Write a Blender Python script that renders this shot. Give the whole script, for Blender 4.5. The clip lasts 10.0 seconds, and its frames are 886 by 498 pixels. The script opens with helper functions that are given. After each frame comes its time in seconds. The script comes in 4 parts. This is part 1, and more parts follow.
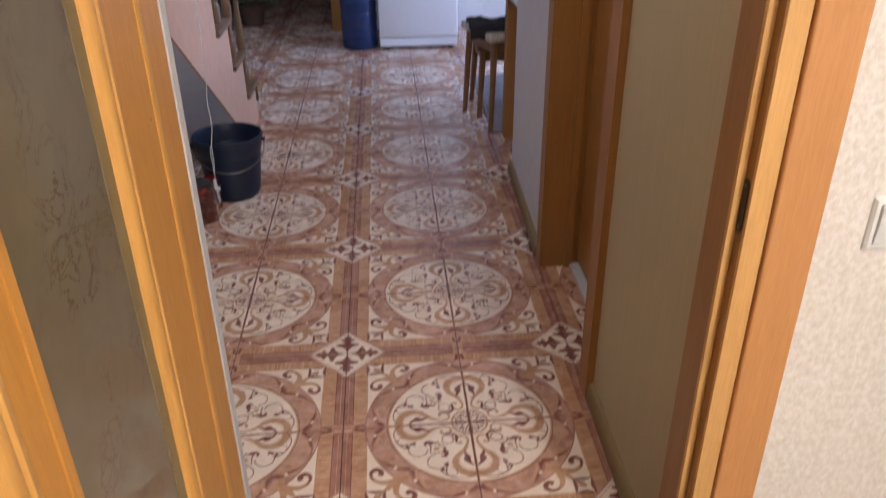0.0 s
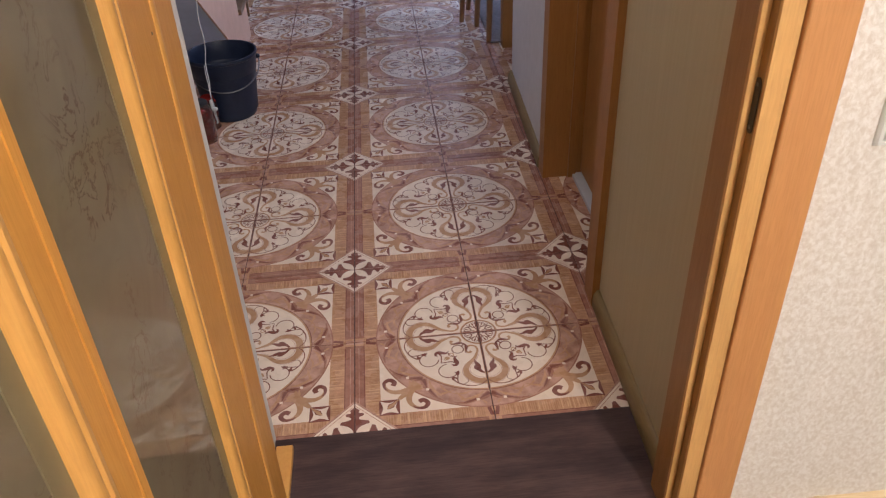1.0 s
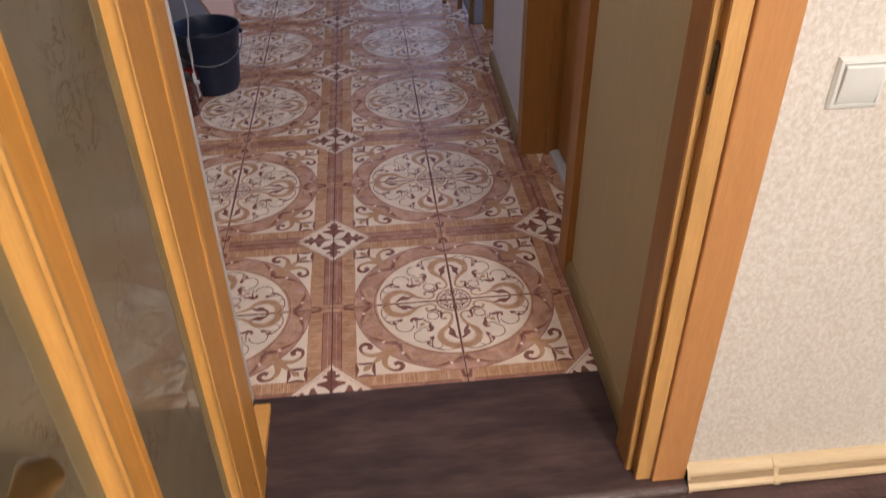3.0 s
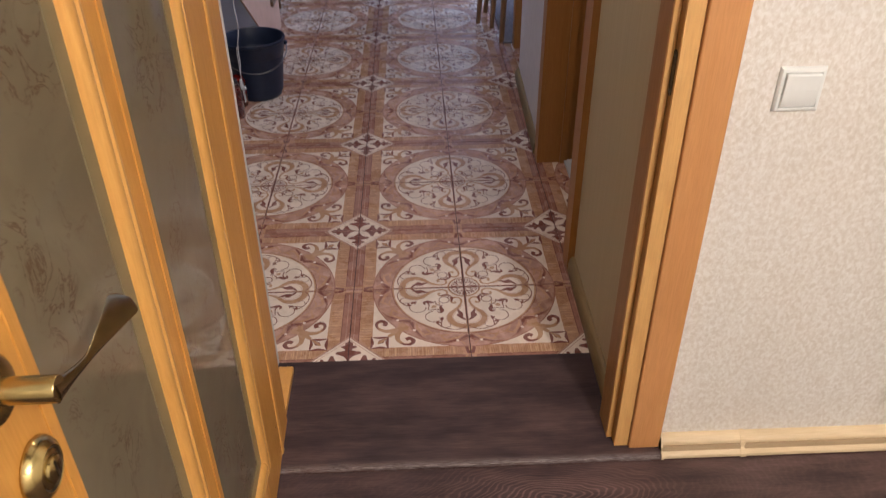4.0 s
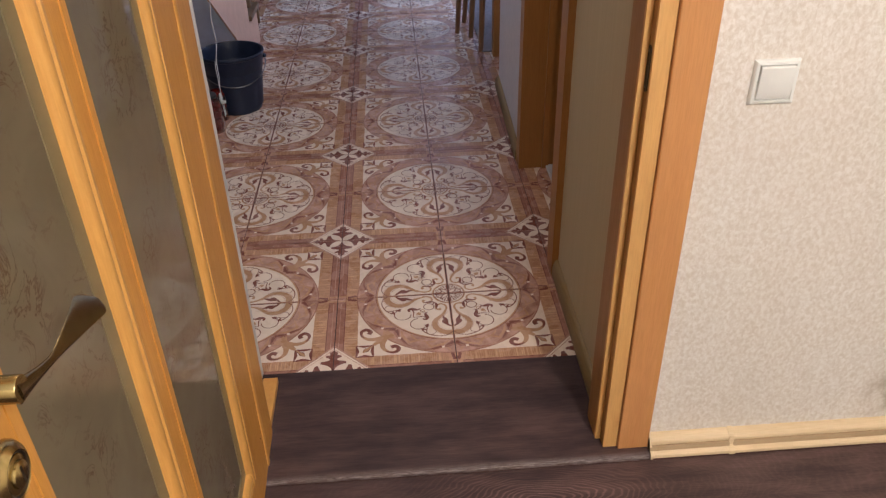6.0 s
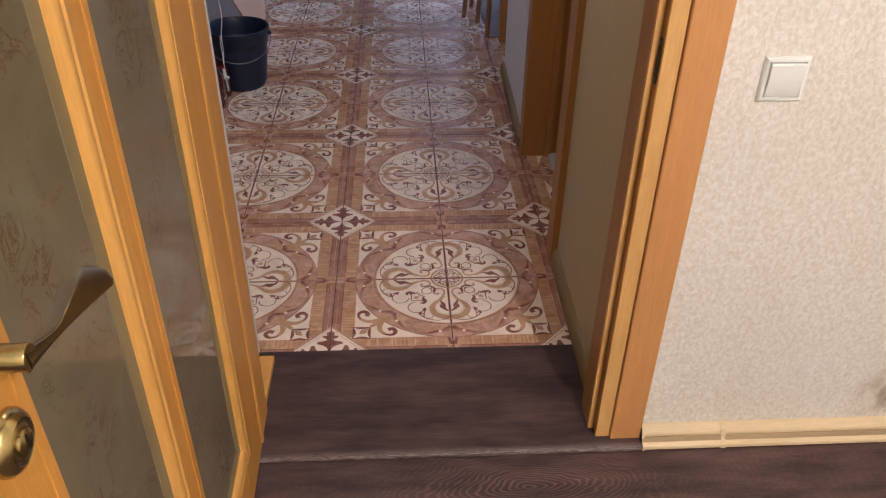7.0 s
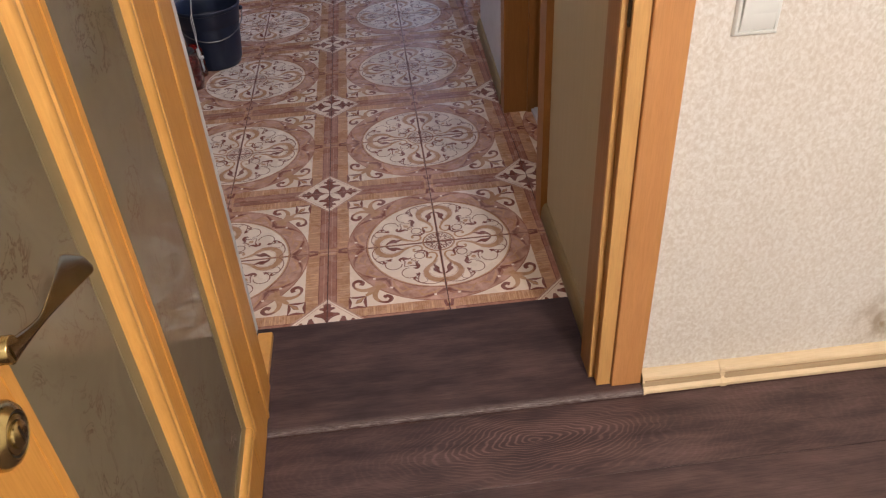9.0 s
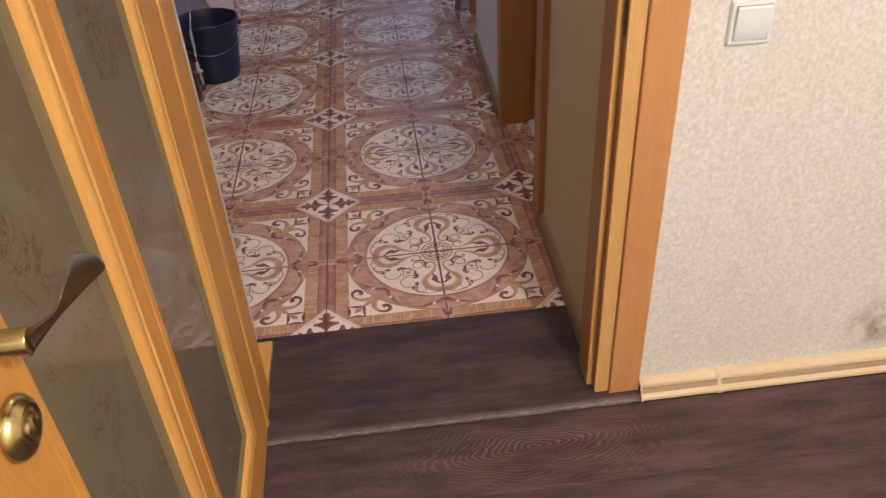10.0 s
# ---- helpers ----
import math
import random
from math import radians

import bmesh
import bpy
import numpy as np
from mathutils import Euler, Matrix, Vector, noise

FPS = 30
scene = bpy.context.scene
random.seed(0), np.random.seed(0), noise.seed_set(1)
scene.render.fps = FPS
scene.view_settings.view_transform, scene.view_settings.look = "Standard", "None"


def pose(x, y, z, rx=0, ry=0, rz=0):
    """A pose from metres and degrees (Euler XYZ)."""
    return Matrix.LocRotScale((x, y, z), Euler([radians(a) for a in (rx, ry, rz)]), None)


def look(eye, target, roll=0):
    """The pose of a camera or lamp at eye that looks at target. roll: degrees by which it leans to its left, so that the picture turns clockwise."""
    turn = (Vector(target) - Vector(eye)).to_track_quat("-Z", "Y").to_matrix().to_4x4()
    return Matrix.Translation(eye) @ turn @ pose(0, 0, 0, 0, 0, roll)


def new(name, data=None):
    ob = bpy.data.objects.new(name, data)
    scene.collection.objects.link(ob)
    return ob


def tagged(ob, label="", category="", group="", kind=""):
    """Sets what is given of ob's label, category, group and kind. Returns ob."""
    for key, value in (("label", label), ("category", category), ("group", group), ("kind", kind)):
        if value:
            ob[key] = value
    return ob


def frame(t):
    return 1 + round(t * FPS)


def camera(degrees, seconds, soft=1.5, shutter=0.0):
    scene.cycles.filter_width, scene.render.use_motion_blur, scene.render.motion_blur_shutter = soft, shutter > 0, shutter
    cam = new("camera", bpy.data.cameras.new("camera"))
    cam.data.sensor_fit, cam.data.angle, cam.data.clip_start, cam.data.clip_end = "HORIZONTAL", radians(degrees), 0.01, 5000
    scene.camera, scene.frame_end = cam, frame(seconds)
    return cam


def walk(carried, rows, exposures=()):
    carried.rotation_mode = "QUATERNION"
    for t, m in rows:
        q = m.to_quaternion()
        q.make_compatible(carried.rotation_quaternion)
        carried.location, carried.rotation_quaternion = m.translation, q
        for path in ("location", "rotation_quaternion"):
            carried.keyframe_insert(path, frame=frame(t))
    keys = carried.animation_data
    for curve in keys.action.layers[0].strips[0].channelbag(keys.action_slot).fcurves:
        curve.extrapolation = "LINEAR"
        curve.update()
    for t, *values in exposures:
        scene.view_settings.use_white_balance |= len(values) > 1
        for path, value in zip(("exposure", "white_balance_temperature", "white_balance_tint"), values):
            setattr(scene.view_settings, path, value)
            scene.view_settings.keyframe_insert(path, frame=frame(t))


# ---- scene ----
cam = camera(59.5, 10.0, soft=1.2, shutter=0.5)
PATH = [
    (0, (0.1533, -1.2489, 1.3811), (0.2802, 0.5062, 0.4306), -0.63),
    (0.5, (0.1510, -1.2346, 1.3836), (0.2484, 0.4201, 0.2645), -2.50),
    (1, (0.1358, -1.2537, 1.3746), (0.2515, 0.3900, 0.2411), -2.47),
    (1.5, (0.1351, -1.2587, 1.3690), (0.2580, 0.3934, 0.2485), -4.06),
    (2, (0.1426, -1.2698, 1.3765), (0.2807, 0.3934, 0.2743), -4.40),
    (2.5, (0.1365, -1.2843, 1.3749), (0.2909, 0.3747, 0.2687), -3.08),
    (3, (0.1450, -1.3273, 1.3559), (0.3023, 0.2970, 0.1996), -0.83),
    (3.2, (0.1627, -1.3671, 1.3721), (0.2880, 0.2424, 0.1916), -0.49),
    (4.3, (0.2023, -1.5889, 1.4040), (0.2505, 0.1257, 0.3816), 0.09),
    (4.5, (0.2078, -1.5853, 1.3891), (0.2496, 0.1645, 0.4215), 0.68),
    (5, (0.2150, -1.5902, 1.3764), (0.2499, 0.1667, 0.4214), -0.11),
    (5.5, (0.2138, -1.5820, 1.3819), (0.3002, 0.1469, 0.3802), -0.93),
    (6, (0.2087, -1.5656, 1.3807), (0.3072, 0.1146, 0.3004), -1.37),
    (7.5, (0.1951, -1.5662, 1.3815), (0.3071, 0.0912, 0.2676), 1.87),
    (8, (0.1976, -1.5676, 1.3798), (0.3217, 0.0841, 0.2588), 1.51),
    (8.5, (0.2045, -1.5625, 1.3794), (0.3317, 0.0614, 0.2189), -1.18),
    (9, (0.2111, -1.5673, 1.3752), (0.3244, 0.0377, 0.1874), -3.46),
    (9.5, (0.2037, -1.5686, 1.3711), (0.2674, 0.0432, 0.1887), -3.75),
    (10, (0.2012, -1.5903, 1.3731), (0.3295, 0.0362, 0.2165), -3.33),
]
walk(cam, [(t, look(eye, target, roll)) for t, eye, target, roll in PATH], [(0.0, -0.02), (3.2, -0.06), (4.4, -0.20), (6.0, -0.19), (7.6, -0.18), (9.0, -0.08), (10.0, -0.07)])

# ---- light ----
world = bpy.data.worlds.new("sky")
scene.world = world
world.use_nodes = True
wn = world.node_tree
sky = wn.nodes.new("ShaderNodeTexSky")
sky.sky_type = "NISHITA"
sky.sun_disc = False
sky.sun_elevation = radians(35)
sky.sun_rotation = radians(200)
wn.links.new(sky.outputs[0], wn.nodes["Background"].inputs[0])
wn.nodes["Background"].inputs[1].default_value = 0.1


def lamp(name, kind, energy, color, m, size=0.1, size_y=None):
    data = bpy.data.lights.new(name, kind)
    data.energy, data.color = energy, color
    if kind == "AREA":
        data.shape = "RECTANGLE"
        data.size, data.size_y = size, size_y or size
    else:
        data.shadow_soft_size = size
    ob = new(name, data)
    ob.matrix_world = m
    return ob


lamp("room_light", "POINT", 162, (1.0, 0.935, 0.935), pose(1.10, -2.45, 2.36), 0.10)
lamp("window_light", "AREA", 80, (0.50, 0.62, 1.0), look((2.50, 3.3, 1.6), (0.3, 3.1, 0.7)), 1.5, 1.3)
# unseen fill added over the hall to brighten the tiles by the doorway
lamp("hall_fill", "POINT", 18, (1.0, 0.94, 0.93), pose(0.12, 0.40, 2.42), 0.12)


# ---- materials ----
def shader(name):
    m = bpy.data.materials.new(name)
    m.use_nodes = True
    nt = m.node_tree
    return m, nt, nt.nodes["Principled BSDF"], nt.nodes.new, nt.links.new


def coords(nt, scale=(1, 1, 1), spread=0.0):
    """Object coordinates, stretched, and shifted by each object's random number."""
    tc = nt.nodes.new("ShaderNodeTexCoord")
    mp = nt.nodes.new("ShaderNodeMapping")
    mp.inputs["Scale"].default_value = scale
    nt.links.new(tc.outputs["Object"], mp.inputs["Vector"])
    if spread:
        info = nt.nodes.new("ShaderNodeObjectInfo")
        mul = nt.nodes.new("ShaderNodeMath")
        mul.operation = "MULTIPLY"
        mul.inputs[1].default_value = spread
        nt.links.new(info.outputs["Random"], mul.inputs[0])
        nt.links.new(mul.outputs[0], mp.inputs["Location"])
    return mp.outputs[0]


def noise_tex(nt, vec, scale, detail=4, rough=0.55, distort=0.0):
    n = nt.nodes.new("ShaderNodeTexNoise")
    n.inputs["Scale"].default_value = scale
    n.inputs["Detail"].default_value = detail
    n.inputs["Roughness"].default_value = rough
    n.inputs["Distortion"].default_value = distort
    nt.links.new(vec, n.inputs["Vector"])
    return n.outputs[0]


def ramp(nt, fac, stops):
    r = nt.nodes.new("ShaderNodeValToRGB")
    e = r.color_ramp.elements
    while len(e) < len(stops):
        e.new(0.5)
    for k, (p, c) in zip(e, stops):
        k.position, k.color = p, (*c, 1) if len(c) == 3 else c
    nt.links.new(fac, r.inputs[0])
    return r.outputs[0]


def mix(nt, fac, a, b, kind="MIX"):
    x = nt.nodes.new("ShaderNodeMix")
    x.data_type, x.blend_type = "RGBA", kind
    for v, s in ((fac, x.inputs[0]), (a, x.inputs[6]), (b, x.inputs[7])):
        if isinstance(v, (int, float)):
            s.default_value = v
        elif isinstance(v, tuple):
            s.default_value = (*v, 1)
        else:
            nt.links.new(v, s)
    return x.outputs[2]


def bump(nt, b, height, strength, distance=0.002):
    n = nt.nodes.new("ShaderNodeBump")
    n.inputs["Strength"].default_value = strength
    n.inputs["Distance"].default_value = distance
    nt.links.new(height, n.inputs["Height"])
    nt.links.new(n.outputs[0], b.inputs["Normal"])


def shade(c, k):
    return tuple(min(1.0, v * k) for v in c)


def plain(name, col, rough=0.5, metal=0.0, vary=0.12, scale=30, relief=0.1, spec=0.5):
    m, nt, b, n, l = shader(name)
    v = coords(nt)
    fine = ramp(nt, noise_tex(nt, v, scale), [(0.3, shade(col, 1 - vary)), (0.7, shade(col, 1 + vary))])
    wide = ramp(nt, noise_tex(nt, v, scale / 9, 2), [(0.3, (1 - vary,) * 3), (0.7, (1, 1, 1))])
    l(mix(nt, 1.0, fine, wide, "MULTIPLY"), b.inputs["Base Color"])
    b.inputs["Roughness"].default_value, b.inputs["Metallic"].default_value = rough, metal
    b.inputs["Specular IOR Level"].default_value = spec
    bump(nt, b, noise_tex(nt, v, scale * 4, 3), relief, 0.001)
    return m


def veneer(name, light, dark, grain, rough=0.35, spread=7.0, relief=0.06, fine=1.0):
    """Wood veneer; grain: the stretch of the figure along x, y, z (small along the grain)."""
    m, nt, b, n, l = shader(name)
    v = coords(nt, grain, spread)
    a = noise_tex(nt, v, 9, 6, 0.6, 0.6)
    f = noise_tex(nt, v, 70 * fine, 3, 0.6)
    base = ramp(nt, a, [(0.25, dark), (0.5, shade(light, 0.93)), (0.75, light)])
    streak = ramp(nt, f, [(0.35, (0.91, 0.895, 0.88)), (0.6, (1, 1, 1))])
    l(mix(nt, 1.0, base, streak, "MULTIPLY"), b.inputs["Base Color"])
    r = ramp(nt, f, [(0.3, (rough + 0.1,) * 3), (0.7, (rough,) * 3)])
    l(r, b.inputs["Roughness"])
    bump(nt, b, f, relief, 0.0006)
    return m


def wallpaper():
    m, nt, b, n, l = shader("wallpaper")
    v = coords(nt, (1, 1, 0.8))
    big = noise_tex(nt, v, 120, 4, 0.65, 0.4)
    fleck = noise_tex(nt, v, 210, 2, 0.5, 0.6)
    base = ramp(nt, big, [(0.37, (0.645, 0.585, 0.495)), (0.51, (0.720, 0.676, 0.598)), (0.63, (0.795, 0.766, 0.702))])
    tint = ramp(nt, noise_tex(nt, v, 2.2, 3), [(0.35, (0.95, 0.93, 0.91)), (0.65, (1, 1, 1))])
    # a brown mottled patch low on the wall
    tc = n("ShaderNodeTexCoord")
    dist = n("ShaderNodeVectorMath")
    dist.operation = "DISTANCE"
    l(tc.outputs["Object"], dist.inputs[0])
    dist.inputs[1].default_value = (1.345, -0.31, 0.105)
    stain = ramp(nt, dist.outputs["Value"], [(0.015, (0.95, 0.95, 0.95)), (0.12, (0, 0, 0))])
    spots = ramp(nt, noise_tex(nt, v, 22, 4, 0.6), [(0.36, (0.1, 0.1, 0.1)), (0.6, (1, 1, 1))])
    paper = mix(nt, mix(nt, 1.0, stain, spots, "MULTIPLY"), mix(nt, 1.0, base, tint, "MULTIPLY"), (0.30, 0.21, 0.12))
    l(paper, b.inputs["Base Color"])
    b.inputs["Roughness"].default_value = 0.6
    bump(nt, b, mix(nt, 0.35, big, fleck), 0.30, 0.0018)
    return m


def hall_paper():
    m, nt, b, n, l = shader("hall_paper")
    v = coords(nt, (1, 1, 0.05))
    s = noise_tex(nt, v, 90, 3, 0.6)
    base = ramp(nt, s, [(0.3, (0.460, 0.388, 0.232)), (0.7, (0.492, 0.418, 0.256))])
    l(base, b.inputs["Base Color"])
    b.inputs["Roughness"].default_value = 0.65
    bump(nt, b, s, 0.3, 0.001)
    return m


def laminate(name="laminate", spread=23.0, rings=0.35, worn=False, tone=1.28):
    """Dark oak laminate with open grain and stretched growth rings about the object's origin, long along x."""
    m, nt, b, n, l = shader(name)
    v = coords(nt, (0.58, 1.6, 1.0), spread)
    wv = nt.nodes.new("ShaderNodeTexWave")
    wv.wave_type, wv.rings_direction, wv.wave_profile = "RINGS", "Z", "SIN"
    for key, val in (("Scale", 31.0), ("Distortion", 44.0), ("Detail", 3.0), ("Detail Scale", 0.16), ("Detail Roughness", 0.55)):
        wv.inputs[key].default_value = val
    l(v, wv.inputs["Vector"])
    grain = noise_tex(nt, coords(nt, (1.4, 26, 1), spread), 14, 5, 0.7)
    patch = noise_tex(nt, coords(nt, (1.0, 4.0, 1), spread * 0.7 + 1.0), 5, 3, 0.55)
    tc0 = n("ShaderNodeVectorMath")
    tc0.operation = "LENGTH"
    l(v, tc0.inputs[0])
    core = ramp(nt, tc0.outputs["Value"], [(0.05, (1, 1, 1)), (0.20, (0.14, 0.14, 0.14))])
    base = ramp(nt, patch, [(0.3, shade((0.031, 0.0178, 0.0170), tone)), (0.7, shade((0.082, 0.0500, 0.0455), tone))])
    ringed = ramp(nt, wv.outputs[1], [(0.40, (0.72, 0.70, 0.70)), (0.72, (1.0, 1.0, 1.0)), (0.95, (1.9, 1.85, 1.78))])
    fine = ramp(nt, grain, [(0.34, (0.74, 0.72, 0.71)), (0.60, (1.10, 1.07, 1.06))])
    col = mix(nt, 1.0, mix(nt, mix(nt, 1.0, core, (rings,) * 3, "MULTIPLY"), base, mix(nt, 1.0, base, ringed, "MULTIPLY")), fine, "MULTIPLY")
    if worn:
        # scuffed, whitened edge along the nose
        tc = n("ShaderNodeTexCoord")
        sep = n("ShaderNodeSeparateXYZ")
        l(tc.outputs["Object"], sep.inputs[0])
        rng = n("ShaderNodeMapRange")
        for key, val in (("From Min", -0.362), ("From Max", -0.317)):
            rng.inputs[key].default_value = val
        l(sep.outputs[1], rng.inputs[0])
        edge = ramp(nt, rng.outputs[0], [(0.17, (0, 0, 0)), (0.27, (0.8, 0.8, 0.8)), (0.36, (0.25, 0.25, 0.25)), (0.58, (0, 0, 0))])
        scuff = ramp(nt, noise_tex(nt, coords(nt, (1.6, 30, 1)), 22, 7, 0.8), [(0.44, (0, 0, 0)), (0.66, (1, 1, 1))])
        col = mix(nt, mix(nt, 1.0, edge, scuff, "MULTIPLY"), col, (0.37, 0.325, 0.305))
    l(col, b.inputs["Base Color"])
    l(ramp(nt, grain, [(0.3, (0.58,) * 3), (0.7, (0.42,) * 3)]), b.inputs["Roughness"])
    b.inputs["Specular IOR Level"].default_value = 0.27
    bump(nt, b, grain, 0.3, 0.0007)
    return m


def glazed(name, col, dark, stretch=(1, 1, 1), scale=60, rough=0.22):
    """Printed and glazed tile colour, varied a little from tile to tile."""
    m, nt, b, n, l = shader(name)
    v = coords(nt, stretch, 5.0)
    base = ramp(nt, noise_tex(nt, v, scale, 4, 0.6, 0.4), [(0.3, dark), (0.68, col)])
    wide = ramp(nt, noise_tex(nt, coords(nt, (1, 1, 1), 9.0), 5, 3), [(0.3, (0.9, 0.88, 0.87)), (0.7, (1, 1, 1))])
    l(mix(nt, 1.0, base, wide, "MULTIPLY"), b.inputs["Base Color"])
    smear = noise_tex(nt, coords(nt, (1, 1, 1), 3.0), 14, 4)
    l(ramp(nt, smear, [(0.3, (rough + 0.10,) * 3), (0.7, (rough,) * 3)]), b.inputs["Roughness"])
    b.inputs["Specular IOR Level"].default_value = 0.36
    bump(nt, b, noise_tex(nt, v, 40, 2), 0.03, 0.0005)
    return m


def frosted():
    """Brown frosted glass with fine crackled veins pressed into it and a smooth front."""
    m, nt, b, n, l = shader("frosted_glass")
    v = coords(nt, (1, 1, 1))
    warp = noise_tex(nt, v, 7, 3, 0.6, 1.2)
    vein = ramp(nt, noise_tex(nt, v, 17, 5, 0.62, 1.5), [(0.472, (0, 0, 0)), (0.5, (1, 1, 1)), (0.528, (0, 0, 0))])
    patch = ramp(nt, noise_tex(nt, v, 8, 2), [(0.47, (0, 0, 0)), (0.62, (1, 1, 1))])
    veins = mix(nt, 1.0, vein, patch, "MULTIPLY")
    base = ramp(nt, warp, [(0.3, (0.155, 0.124, 0.074)), (0.7, (0.198, 0.163, 0.101))])
    l(mix(nt, veins, base, (0.100, 0.057, 0.026)), b.inputs["Base Color"])
    b.inputs["Roughness"].default_value = 0.6
    b.inputs["Specular IOR Level"].default_value = 0.1
    b.inputs["Transmission Weight"].default_value = 0.12
    b.inputs["Coat Weight"].default_value = 1.0
    b.inputs["Coat Roughness"].default_value = 0.03
    b.inputs["Coat IOR"].default_value = 1.5
    bump(nt, b, veins, 0.12, 0.0008)
    return m


def clear(name, col, rough=0.05, weight=0.9):
    m, nt, b, n, l = shader(name)
    b.inputs["Base Color"].default_value = (*col, 1)
    b.inputs["Roughness"].default_value = rough
    b.inputs["Transmission Weight"].default_value = weight
    b.inputs["IOR"].default_value = 1.4
    return m


